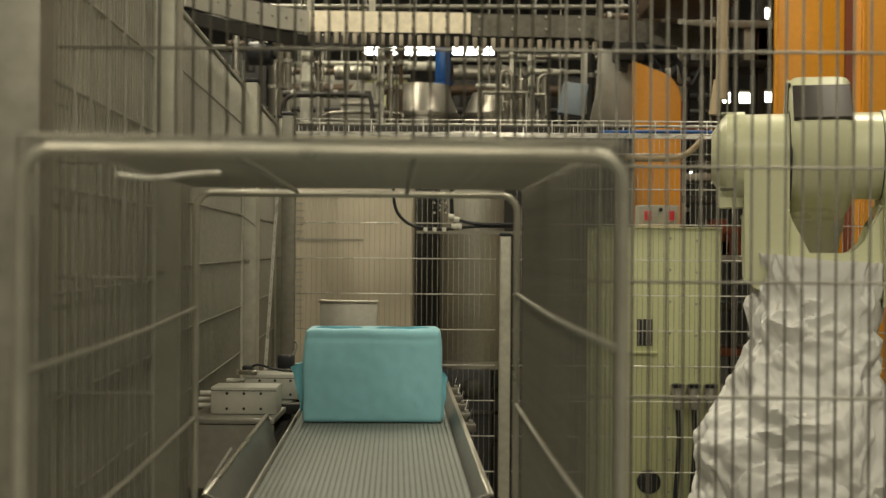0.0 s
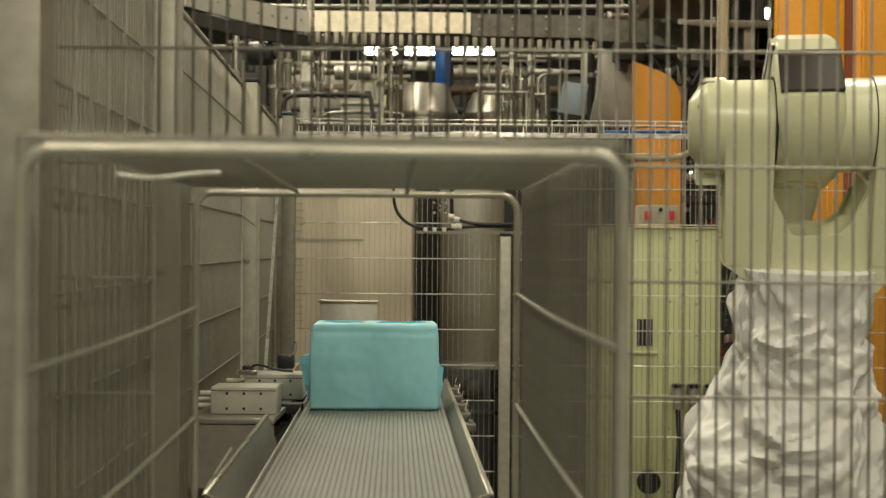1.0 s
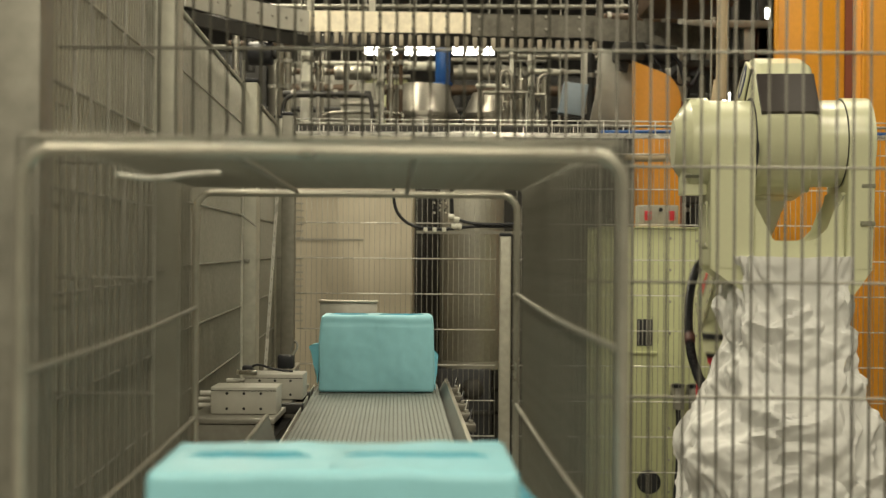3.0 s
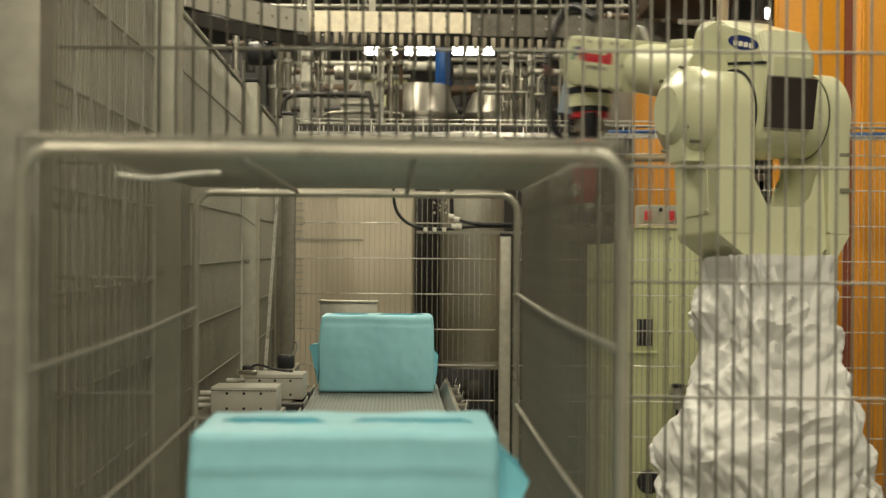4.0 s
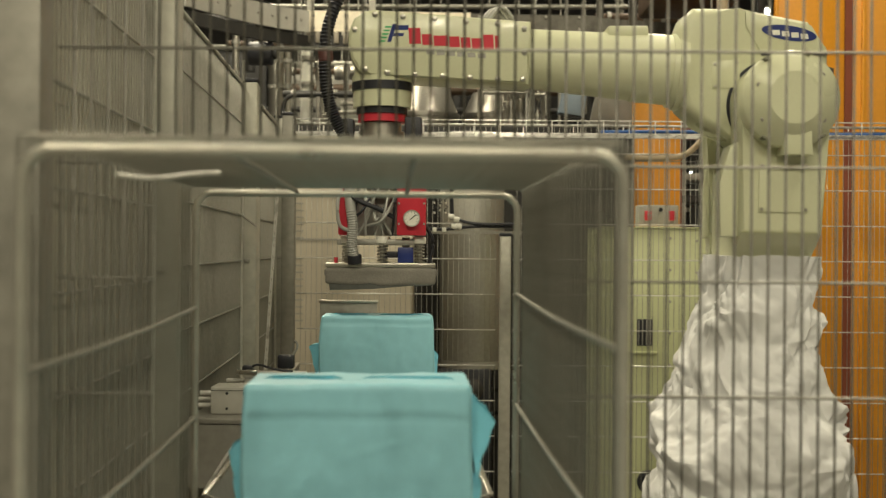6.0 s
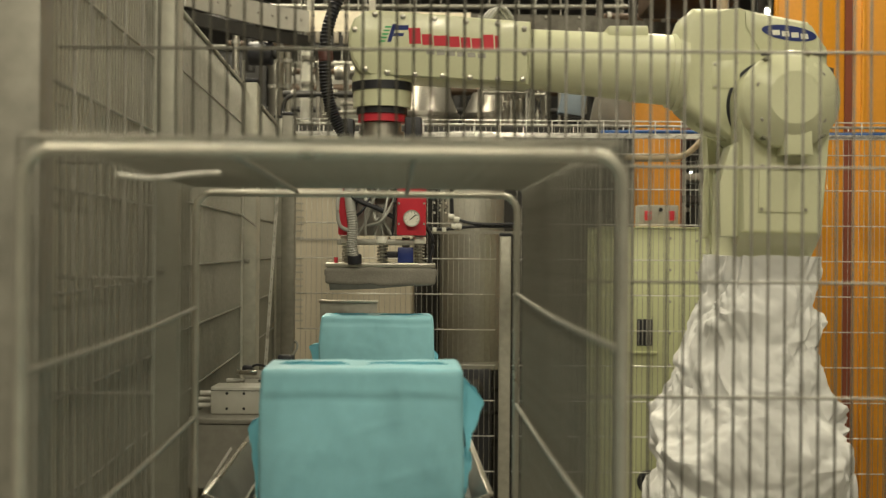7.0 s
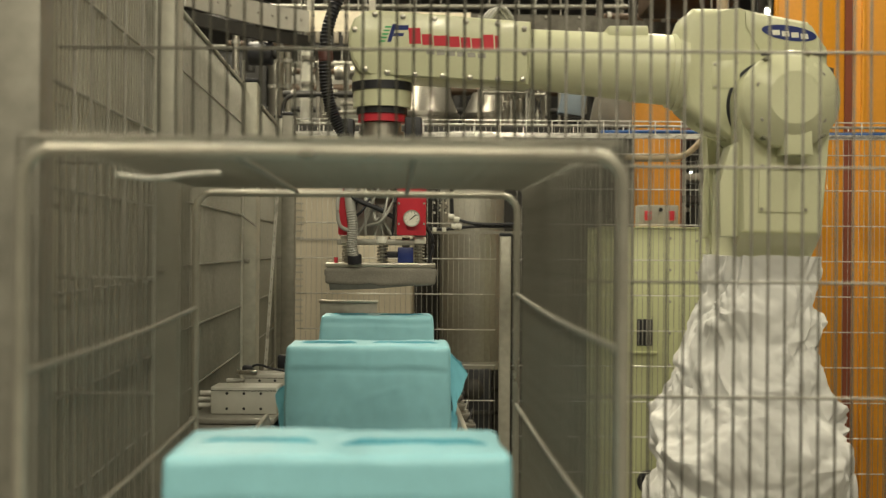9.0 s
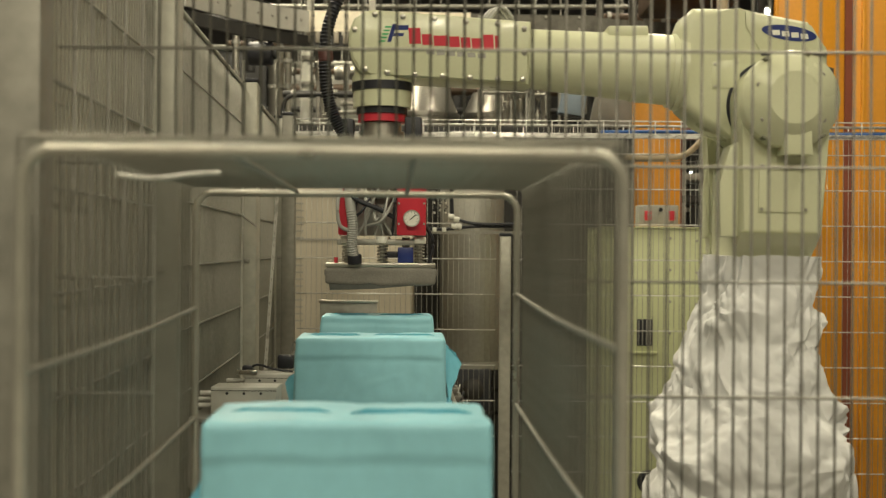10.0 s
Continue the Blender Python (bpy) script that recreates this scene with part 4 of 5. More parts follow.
# ---- beside the belt ----
def guide_unit():
    g = empty("guide_table", pose(-0.442, 2.65, -0.012), "grey steel table with guide drive boxes beside the conveyor", "machine table")
    part("table_top", bx(-0.10, 0.085, -0.06, 0.62, 0.936, 0.948, 0.002), DULL, g)
    part("skirt", bx(-0.10, 0.085, -0.062, -0.056, 0.80, 0.934), DULL, g)
    ch = bmesh.new()
    prism(ch, [(-0.10, 0.90), (0.08, 0.90), (0.02, 0.78), (-0.04, 0.78)], 0.0, 0.4)
    part("chute", ch, DARK, g)
    part("leg", bx(-0.1, -0.06, 0.3, 0.34, 0.012, 0.936, 0.003), POST, g)
    part("leg", bx(0.04, 0.08, 0.3, 0.34, 0.012, 0.936, 0.003), POST, g)
    for k, (x0, x1, y0) in enumerate(((-0.062, 0.082, 0.0), (-0.03, 0.11, 0.26))):
        b = part("drive_box", bx(x0, x1, y0, y0 + 0.085, 0.949, 1.008 + 0.002 * k, 0.003), PALE, g, "pale grey drilled drive box")
        hole = mesh_of("hole", lathe(bmesh.new(), (0, 0, 0), (0, 0.004, 0), [(0, 0.0031), (1, 0.0031)], 10), BLACK)
        for i in range(3):
            for z in (0.961, 0.994):
                part("hole", hole, BLACK, b, at=pose(x0 + 0.036 + 0.037 * i, y0 - 0.0015, z))
        part("seam", bx(x0 + 0.001, x1 - 0.001, y0 - 0.001, y0 + 0.085, 0.9995, 1.0008), DARK, b)
    for y in (0.02, 0.28):
        for k in range(3):
            part("guide_rod", cyl(bmesh.new(), (-0.096 + 0.012 * (y > 0.1), y + 0.02 * k, 0.966 + 0.011 * k), (0.0, y + 0.02 * k, 0.966 + 0.011 * k), 0.005, 12, 0.001), TRAYW, g, "bright round guide rod", smooth=True)
    part("stay_rod", cyl(bmesh.new(), (-0.061, -0.066, 0.795), (-0.004, -0.066, 0.886), 0.003, 8), TRAYW, g, smooth=True)
    part("sensor_bracket", bx(-0.05, 0.0, 0.255, 0.262, 1.008, 1.020, 0.002), STEEL, g)
    part("sensor", bx(-0.04, -0.015, 0.28, 0.31, 1.010, 1.027, 0.003), BLACK, g)
    part("sensor_cable", pipe(bmesh.new(), [(-0.02, 0.29, 1.022), (0.0, 0.28, 1.03), (0.04, 0.29, 1.018), (0.08, 0.30, 1.013)], 0.003, 6), BLACK, g, smooth=True)


guide_unit()
s = empty("photo_sensor", LINE @ pose(-0.275, 3.2, 0.985), "small black photo sensor on the conveyor rail", "sensor")
part("body", bx(-0.03, 0.012, -0.02, 0.02, 0.0, 0.035, 0.004), BLACK, s)
part("bracket", bx(-0.006, 0.006, -0.025, 0.025, -0.03, 0.0), STEEL, s)
part("cable", pipe(bmesh.new(), [(0.005, 0, 0.03), (0.02, 0, 0.055), (0.012, 0.01, 0.07), (0.0, 0.03, 0.04)], 0.003, 6), CLEAR, s, smooth=True)
for k in range(5):
    s = empty("rail_clamp", LINE @ pose(0.148, 2.55 + 0.16 * k, 0.929), "small steel clamp on the conveyor rail", "clamp", "rail clamps")
    part("jaw", bx(-0.004, 0.022, -0.02, 0.02, -0.01, 0.006, 0.002), DARK_STEEL, s)
    part("bolt", cyl(bmesh.new(), (0.012, 0, 0.004), (0.012, 0, 0.013), 0.005, 10), DULL, s)
    part("wire", pipe(bmesh.new(), [(0.01, 0, 0.012), (0.016, 0.03, 0.03), (0.02, 0.07, 0.02), (0.012, 0.1, 0.0)], 0.0016, 6), CLEAR if k % 2 else BLACK, s, smooth=True)
s = empty("leaning_strip", pose(0, 4.0, 0), "pale perforated steel strip leaning at the fence corner", "steel strip")
st = bx(-0.005, 0.005, -0.002, 0.002, 0, 0.60)
part("strip", st, TRAYW, s, at=pose(-0.581, 0, 0.899, 0, 3.5, 0))
hole = mesh_of("hole", bx(-0.001, 0.001, -0.0035, 0.0, -0.005, 0.005), DULL)
for k in range(15):
    part("hole", hole, DULL, s, at=pose(-0.581, 0, 0.899, 0, 3.5, 0) @ pose(0, 0, 0.03 + 0.038 * k))
part("stem", bx(-0.007, 0.007, -0.002, 0.002, 0, 0.899), PALE, s, at=pose(-0.581, 0, 0))
s = empty("end_cover", LINE @ pose(0, 3.62, 0), "small steel cover with a bolted rim behind the belt", "cover")
part("plate", bx(-0.363 + 0.14, -0.194 + 0.14, 0.0, 0.003, 0.0, 1.138, 0.001), DULL, s)
part("rim", bx(-0.363 + 0.137, -0.194 + 0.143, -0.006, 0.012, 1.138, 1.146, 0.002), STEEL, s)

# ---- cables and tray at the rear fence ----
tr = empty("cable_tray", pose(0, 4.56, 0), "galvanised wire cable tray running along the rear fence", "cable tray")
T0, T1, TZ = -0.552, 2.6, 1.728
for dy, dz in ((0, 0.047), (0, 0.0), (0.05, 0.0), (0.10, 0.0), (0.15, 0.0), (0.15, 0.047)):
    part("long_wire", rods_mesh("long_wire", [((T0, dy - 0.08, TZ + dz), (T1, dy - 0.08, TZ + dz), 0.0026)], TRAYW), TRAYW, tr)
x = T0
cross = rods_mesh("cross_wire", [((0, -0.08, 0.047), (0, -0.08, 0), 0.002), ((0, -0.08, 0), (0, 0.07, 0), 0.002), ((0, 0.07, 0), (0, 0.07, 0.047), 0.002)], TRAYW)
while x < T1:
    part("cross_wire", cross, TRAYW, tr, at=pose(x, 0, TZ))
    x += 0.095
cb = empty("tray_cables", pose(0, 4.56, TZ), "blue and grey cables lying in the wire tray", "cable")
for k in range(5):
    pts = [(0.577 + 0.3 * i, -0.05 + 0.02 * k + 0.006 * math.sin(i * 2 + k), 0.010 + 0.004 * math.sin(i * 1.7 + k * 2)) for i in range(7)]
    part("cable", pipe(bmesh.new(), pts, 0.006, 8), (BLUE, BLACK, DULL)[k % 3], cb, smooth=True)
tr2 = empty("lower_tray", pose(0, 4.635, 0), "shallow wire tray with a beige cable on the rear fence", "cable tray")
for z in (1.640, 1.619):
    part("long_wire", rods_mesh("long_wire", [((0.711, 0, z), (1.043, 0, z), 0.002)], GALV), GALV, tr2)
part("beige_cable", pipe(bmesh.new(), [(0.690, 0, 1.656), (0.820, 0, 1.653), (0.908, 0, 1.662), (0.962, 0, 1.699), (0.995, 0.02, 1.739)], 0.012, 10), BEIGE, tr2, smooth=True)
for k in range(12):
    part("rung", rods_mesh("rung", [((0.733 + 0.026 * k, 0, 1.619), (0.733 + 0.026 * k, 0, 1.645), 0.0015)], GALV), GALV, tr2)
cl = empty("hanging_cable", pose(0, 4.617, 0), "black cable loop with a white fitting on the rear fence", "cable")
part("loop", pipe(bmesh.new(), [(-0.188, 0, 1.595), (-0.188, 0, 1.490), (-0.167, 0, 1.427), (-0.109, 0, 1.386), (-0.008, 0, 1.375), (0.117, 0, 1.386), (0.295, 0, 1.388)], 0.0062, 8), BLACK, cl, smooth=True)
part("branch", pipe(bmesh.new(), [(0.046, -0.01, 1.417), (0.096, -0.01, 1.400), (0.180, -0.01, 1.394), (0.295, -0.01, 1.398)], 0.006, 8), BLACK, cl, smooth=True)
part("riser", pipe(bmesh.new(), [(0.033, 0, 1.595), (0.031, 0, 1.511), (0.033, 0, 1.432)], 0.0075, 8), BLACK, cl, smooth=True)
for k, (fx, fz) in enumerate(((0.029, 1.425), (0.050, 1.415), (0.040, 1.388), (0.058, 1.388))):
    part("fitting", cyl(bmesh.new(), (fx - 0.010, -0.012, fz), (fx + 0.012, -0.012, fz - 0.004), 0.010, 12, 0.003), WHITE, cl, "white plastic cable fitting", smooth=True)
part("carrier_rail", bx(-0.102, 0.305, 0.0, 0.012, 1.358, 1.369), GALV, cl)
for px in (-0.067, -0.033, 0.004):
    part("clip", bx(px - 0.008, px + 0.008, -0.014, 0.004, 1.365, 1.381, 0.002), WHITE, cl)

for k in range(6):
    h = empty("hanging_clip", pose(-0.034 + 0.022 * (k % 3), 4.612, 1.491 - 0.028 * (k // 3) - 0.01 * (k % 2)), "small steel spring clip hooked on the rear fence", "clip", "clips on the fence")
    part("hook", pipe(bmesh.new(), [(0, 0, 0.012), (0.006, 0, 0.006), (0, 0, 0), (-0.006, 0, -0.006), (0, 0, -0.012)], 0.0022, 6), BLACK, h, smooth=True)
    part("tab", bx(-0.004, 0.004, -0.003, 0.003, -0.02, -0.012, 0.001), STEEL, h)

# ---- machines behind the cell ----
m = empty("stainless_cabinet", pose(0, 5.3, 0), "tall brushed stainless machine cabinet behind the fence", "cabinet")
part("front", bx(-0.674, -0.133, 0.0, 0.5, 0.0, 1.804, 0.006), PANEL, m)
part("seam", bx(-0.669, -0.347, -0.004, 0.0, 1.334, 1.342), DULL, m)
part("cross_strut", bx(-0.669, -0.138, -0.01, 0.0, 1.536, 1.553, 0.002), DULL, m)
rung = mesh_of("louvre", bx(0, 0.032, -0.006, 0.0, -0.003, 0.003), DULL)
for k in range(18):
    if k not in (6, 7):
        part("louvre", rung, DULL, m, at=pose(-0.640, 0, 1.494 - 0.03 * k))
m = empty("process_tank", pose(0.135, 5.7, 0), "upright stainless process tank behind the fence", "tank")
part("shell", lathe(bmesh.new(), (0, 0, 0.760), (0, 0, 1.842), [(0, 0.115), (0.03, 0.15), (0.97, 0.15), (1, 0.13)], 40), DULL, m, smooth=True)
part("flange", lathe(bmesh.new(), (0, 0, 0.747), (0, 0, 0.784), [(0, 0.155), (1, 0.155)], 40), DULL, m, smooth=False)
part("foot", lathe(bmesh.new(), (0, 0, 0), (0, 0, 0.747), [(0, 0.1), (1, 0.1)], 24), DARK, m)
m = empty("dark_machine_frame", pose(0, 5.9, 0), "dark machine frame between the cabinet and the tank", "machine")
part("back_panel", bx(-0.234, 0.936, 0.1, 0.14, 0, 1.860), DARK, m)
for px in (-0.107, -0.005, 0.263):
    part("upright", bx(px - 0.015, px + 0.015, 0, 0.04, 0, 1.851, 0.003), DARK, m)
for z in (0.618, 0.508, 0.371):
    part("crossbar", bx(-0.134, 0.318, 0.0, 0.03, z - 0.012, z + 0.012, 0.003), DARK, m)
part("base_box", bx(-0.020, 0.225, -0.36, -0.2, 0, 0.754, 0.006), BLACK, m)
part("lower_rail", bx(-0.020, 0.225, -0.375, -0.362, 0.549, 0.567, 0.002), DARK, m)
part("brown_drum", lathe(bmesh.new(), (0.138, -0.39, 0.664), (0.138, -0.2, 0.653), [(0, 0.03), (0.1, 0.05), (1, 0.05)], 20), DARK, m, smooth=True)

# robot controller cabinet
m = empty("control_cabinet", pose(0, 5.0, 0), "pale green robot control cabinet with plugs and vents", "cabinet")
C0, C1, CZ = 0.645, 1.142, 1.391
part("body", bx(C0, C1, 0.0, 0.45, 0.0, CZ, 0.006), CABINET, m)
part("side_strip", bx(0.929, C1 - 0.004, -0.006, 0.0, 0.02, CZ - 0.01, 0.002), CABINET, m)
part("top_lip", bx(C0 - 0.004, C1 + 0.004, -0.01, 0.455, CZ, CZ + 0.006, 0.002), CABINET, m)
part("vent", bx(0.799, 0.864, -0.008, 0.0, 0.909, 1.018, 0.002), BLACK, m)
for k in range(4):
    part("vent_bar", bx(0.803 + 0.016 * k, 0.803 + 0.016 * k + 0.004, -0.011, -0.008, 0.914, 1.014), DULL, m)
part("vent_sill", bx(0.757, 0.882, -0.02, 0.0, 0.877, 0.886, 0.002), CABINET, m)
rv = mesh_of("rivet", lathe(bmesh.new(), (0, 0, 0), (0, -0.004, 0), [(0, 0.006), (1, 0.004)], 10), DULL)
for k in range(9):
    part("rivet", rv, DULL, m, at=pose(0.933, -0.006, CZ - 0.04 - 0.13 * k))
    part("rivet", rv, DULL, m, at=pose(1.042, -0.006, CZ - 0.05 - 0.13 * k))
for k, px in enumerate((0.961, 1.026, 1.096)):
    pl = part("plug", cyl(bmesh.new(), (px, -0.05, 0.655), (px, -0.05, 0.744), 0.022, 16, 0.004), DULL, m, "grey round cable plug")
    part("cap", cyl(bmesh.new(), (px, -0.05, 0.744), (px, -0.05, 0.758), 0.026, 16), BLACK, pl)
    part("socket", bx(px - 0.025, px + 0.025, -0.05, -0.004, 0.706, 0.753, 0.004), DULL, pl)
    part("cable", pipe(bmesh.new(), [(px, -0.05, 0.655), (px + 0.004, -0.052, 0.5), (px - 0.01, -0.06, 0.25), (px, -0.1, 0.02)], 0.011, 8), BLACK, pl, smooth=True)
fn = part("fan", cyl(bmesh.new(), (0.850, -0.03, 0.352), (0.850, 0.0, 0.352), 0.048, 28, 0.006), BLACK, m, "round black fan outlet")
part("hub", cyl(bmesh.new(), (0.843, -0.036, 0.352), (0.843, -0.03, 0.352), 0.035, 20), BLACK, fn)
m = empty("switch_box", pose(0, 5.1, CZ), "small grey switch box with red switches", "switch box")
part("case", bx(0.819, 0.987, 0.0, 0.1, 0.006, 0.10, 0.006), GREYP, m)
for px in (0.857, 0.957):
    part("switch", bx(px - 0.014, px + 0.014, -0.012, 0.0, 0.035, 0.075, 0.003), RED, m)
part("knob", cyl(bmesh.new(), (0.909, -0.01, 0.08), (0.909, 0.0, 0.08), 0.009, 12), BLACK, m)
part("foot_strip", bx(0.819, 0.987, -0.02, 0.0, 0.0065, 0.02), BEIGE, m)

# orange steelwork
m = empty("orange_column", pose(0, 5.5, 0), "tall orange painted steel column behind the robot", "column", "orange columns")
part("flange_plate", bx(1.491, 1.821, 0.0, 0.02, 0.0, 3.6, 0.003), ORANGE, m)
part("web_plate", bx(1.649, 1.665, 0.02, 0.3, 0.0, 3.6), ORANGE, m)
part("edge_strip", bx(1.491, 1.506, -0.012, 0.0, 0.0, 3.6, 0.002), ORANGE, m)
m = empty("orange_column", pose(0, 5.46, 0), "tall orange painted steel column behind the robot", "column", "orange columns")
part("flange_plate", bx(1.838, 2.221, 0.0, 0.02, 0.0, 3.6, 0.003), ORANGE, m)
part("web_plate", bx(1.967, 1.982, 0.02, 0.3, 0.0, 3.6), ORANGE, m)
part("gap_strip", bx(1.805, 1.838, 0.024, 0.034, 0.0, 3.6), BROWN, m)
part("rib", bx(1.868, 1.886, -0.02, 0.0, 0.0, 3.6, 0.003), ORANGE, m)
m = empty("orange_guard", pose(0, 6.1, 0), "orange sheet guard with a rounded top corner", "guard panel")
o0, o1, oz0, oz1 = 0.946, 1.187, 0.0, 2.251
part("sheet", prism(bmesh.new(), [(o0, oz0), (o1, oz0)] + arc(o1 - 0.16, oz1 - 0.2, 0.16, 0, 60, 8) + [(o0, oz1)], 0, 0.02, 0.003), ORANGE, m)
part("edge_band", bx(o1, o1 + 0.008, -0.01, 0.03, oz0, oz1 - 0.2), BROWN, m)
m = empty("white_panel", pose(0, 6.4, 0), "grey sheet panel with a slanted side", "panel")
part("sheet", prism(bmesh.new(), [(0.761, 1.951), (0.998, 1.951), (0.998, 2.328), (0.812, 2.36), (0.80, 2.135)], 0, 0.02, 0.003), PALE, m)
part("support", bx(0.894, 0.969, 0.02, 0.06, 0.0, 1.951), DULL, m)
m = empty("conduit_riser", pose(0, 4.95, 0), "beige cable bundle and rods rising to the ceiling", "conduit")
part("thick_cable", pipe(bmesh.new(), [(1.098, 0, 1.854), (1.117, 0, 1.992), (1.128, 0, 2.176), (1.131, 0, 5.0)], 0.022, 12), BEIGE, m, smooth=True)
for px in (1.089, 1.156):
    part("rod", cyl(bmesh.new(), (px, 0.02, 1.762), (px, 0.02, 5.0), 0.005, 8), GALV, m, smooth=True)
for k in range(5):
    part("tie", bx(1.087, 1.158, 0.018, 0.024, 1.969 + 0.28 * k, 1.969 + 0.28 * k + 0.006), GALV, m)
m = empty("shelf_rack", pose(0, 6.6, 0), "dark rack with boxes and pipes behind the robot", "rack")
for px in (1.290, 1.581, 1.719):
    part("upright", bx(px - 0.02, px + 0.02, 0, 0.04, 0, 3.4, 0.003), DULL if px < 1.428 else DARK, m)
for k, py in enumerate((0.369, 0.752, 0.997, 1.257, 1.410, 1.579, 1.701, 1.947, 2.314, 2.529)):
    part("shelf", bx(1.284, 1.783, -0.02, 0.3, py - 0.02, py + 0.02, 0.003), (DULL, BROWN, DARK)[k % 3], m)
for k in range(16):
    a = random.uniform(1.290, 1.704)
    z = random.choice((0.369, 0.752, 1.257, 1.579, 2.314)) + 0.021
    hh = random.uniform(0.06, 0.2)
    part("crate", bx(a, a + random.uniform(0.05, 0.14), 0.0, 0.2, z, z + hh, 0.005), random.choice((DULL, BROWN, DARK, PALE, BLUEGREY)), m)

# ---- overhead conveyor and process plant ----
def band(bm, pts, h, th):
    """An upright plate that follows plan points (x, y, z of its lower edge)."""
    rows = []
    for i, p in enumerate(pts):
        a, b = Vector(pts[max(0, i - 1)]), Vector(pts[min(len(pts) - 1, i + 1)])
        d = (b - a)
        nrm = Vector((d.y, -d.x, 0)).normalized() * th
        p = Vector(p)
        rows.append([bm.verts.new(q) for q in (p, p + nrm, p + nrm + Vector((0, 0, h)), p + Vector((0, 0, h)))])
    for a, b in zip(rows, rows[1:]):
        for i in range(4):
            bm.faces.new((a[i], a[(i + 1) % 4], b[(i + 1) % 4], b[i]))
    bm.faces.new(rows[0])
    bm.faces.new(rows[-1][::-1])
    return bm


m = empty("overhead_conveyor", pose(0, 0, 0), "pale steel overhead conveyor track with bolted side plates", "conveyor")
curve = [(-1.180, 5.5, 2.390), (-1.148, 5.7, 2.409), (-1.088, 5.95, 2.430), (-0.990, 6.2, 2.443), (-0.874, 6.4, 2.453), (-0.736, 6.55, 2.459)]
part("curved_plate", band(bmesh.new(), curve, 0.115, 0.012), PALE, m)
part("straight_plate", band(bmesh.new(), [(-0.748, 6.6, 2.474), (0.141, 6.6, 2.468)], 0.112, 0.012), CREAMPL, m, "beige bolted side plate")
# the right half takes a darker, patchier colour than the left
part("straight_plate", band(bmesh.new(), [(0.147, 6.6, 2.455), (0.821, 6.6, 2.449)], 0.12, 0.012), DARK_STEEL, m, "dark grey bolted side plate")
part("end_plate", band(bmesh.new(), [(0.803, 6.5, 2.420), (1.087, 6.4, 2.384), (1.354, 6.1, 2.300)], 0.12, 0.012), DARK_STEEL, m)
part("under_track", band(bmesh.new(), [(c[0], c[1] + 0.06, c[2] - 0.07) for c in curve] + [(0.834, 6.7, 2.423)], 0.06, 0.03), DARK, m)
bolt = mesh_of("bolt", lathe(bmesh.new(), (0, 0, 0), (0, -0.008, 0), [(0, 0.009), (1, 0.007)], 8), DULL)
for k in range(9):
    part("bolt", bolt, DULL, m, at=pose(-0.711 + 0.18 * k, 6.586, 2.492))
    part("bolt", bolt, DULL, m, at=pose(-0.711 + 0.18 * k, 6.586, 2.559))
for c, d in zip(curve, curve[1:]):
    for q in (0.25, 0.75):
        p = Vector(c).lerp(Vector(d), q)
        part("bolt", bolt, DULL, m, at=pose(p.x + 0.006, p.y - 0.014, p.z + 0.06, 0, 0, -35))
finger = mesh_of("finger", bx(-0.013, 0.013, 0, 0.03, -0.05, 0.012, 0.004), FINGER)
for k in range(32):
    part("finger", finger, FINGER, m, at=pose(-0.735 + 0.05 * k, 6.575, 2.461 - 0.0015 * k))
for px in (-0.395, -0.732, 0.846, 1.104):
    part("hanger", bx(px - 0.018, px + 0.018, 6.62, 6.66, 2.461 - 0.05, 5.0, 0.003), PALE if px < 0 else DARK_STEEL, m)
part("top_pipe", cyl(bmesh.new(), (-1.102, 6.9, 2.668), (1.461, 6.9, 2.681), 0.014, 10), GALV, m, smooth=True)

# blue stirrer motor over a cone-topped vessel
def vessel(x, y, zb, r, h, cone, label):
    v = empty("vessel", pose(x, y, 0), label, "vessel", "process vessels")
    part("shell", lathe(bmesh.new(), (0, 0, zb - 1.2), (0, 0, zb + h), [(0, r), (1, r)], 36), VESSEL, v, smooth=False)
    part("cone", lathe(bmesh.new(), (0, 0, zb + h), (0, 0, zb + h + cone), [(0, r * 1.02), (0.08, r), (1, r * 0.68)], 36), VESSEL, v, smooth=False)
    part("rim", lathe(bmesh.new(), (0, 0, zb + h - 0.012), (0, 0, zb + h + 0.012), [(0, r * 1.05), (1, r * 1.05)], 36), VESSEL, v)
    part("stand", lathe(bmesh.new(), (0, 0, 0), (0, 0, zb - 1.2), [(0, r * 0.6), (1, r * 0.6)], 12), DARK, v)
    return v


vessel(-0.134, 7.4, 2.042, 0.22, 0.06, 0.19, "stainless cone-topped vessel among the pipes")
vessel(0.319, 7.8, 2.118, 0.20, 0.03, 0.15, "stainless cone-topped vessel among the pipes")
m = empty("stirrer_motor", pose(-0.010, 7.45, 0.034), "blue stirrer motor standing on a vessel", "motor")
part("body", cyl(bmesh.new(), (0, 0, 2.273), (0, 0, 2.493), 0.045, 20, 0.008), BLUE, m, smooth=False)
part("flange", cyl(bmesh.new(), (0, 0, 2.266), (0, 0, 2.283), 0.06, 20), BLUE, m)
part("shaft", cyl(bmesh.new(), (0, 0, 2.15), (0, 0, 2.273), 0.05, 20), STEEL, m)
m = empty("plastic_funnel", pose(0.661, 6.3, 0), "blue-grey plastic hopper hanging beside the pipes", "hopper")
part("body", prism(bmesh.new(), [(0.588 - 0.661, 2.005), (0.719 - 0.661, 1.984), (0.743 - 0.661, 2.151), (0.620 - 0.661, 2.166)], -0.05, 0.05, 0.01), BLUEGREY, m)
part("bracket", bx(0.05, 0.08, 0.0, 0.03, 2.005, 2.327, 0.003), DULL, m)

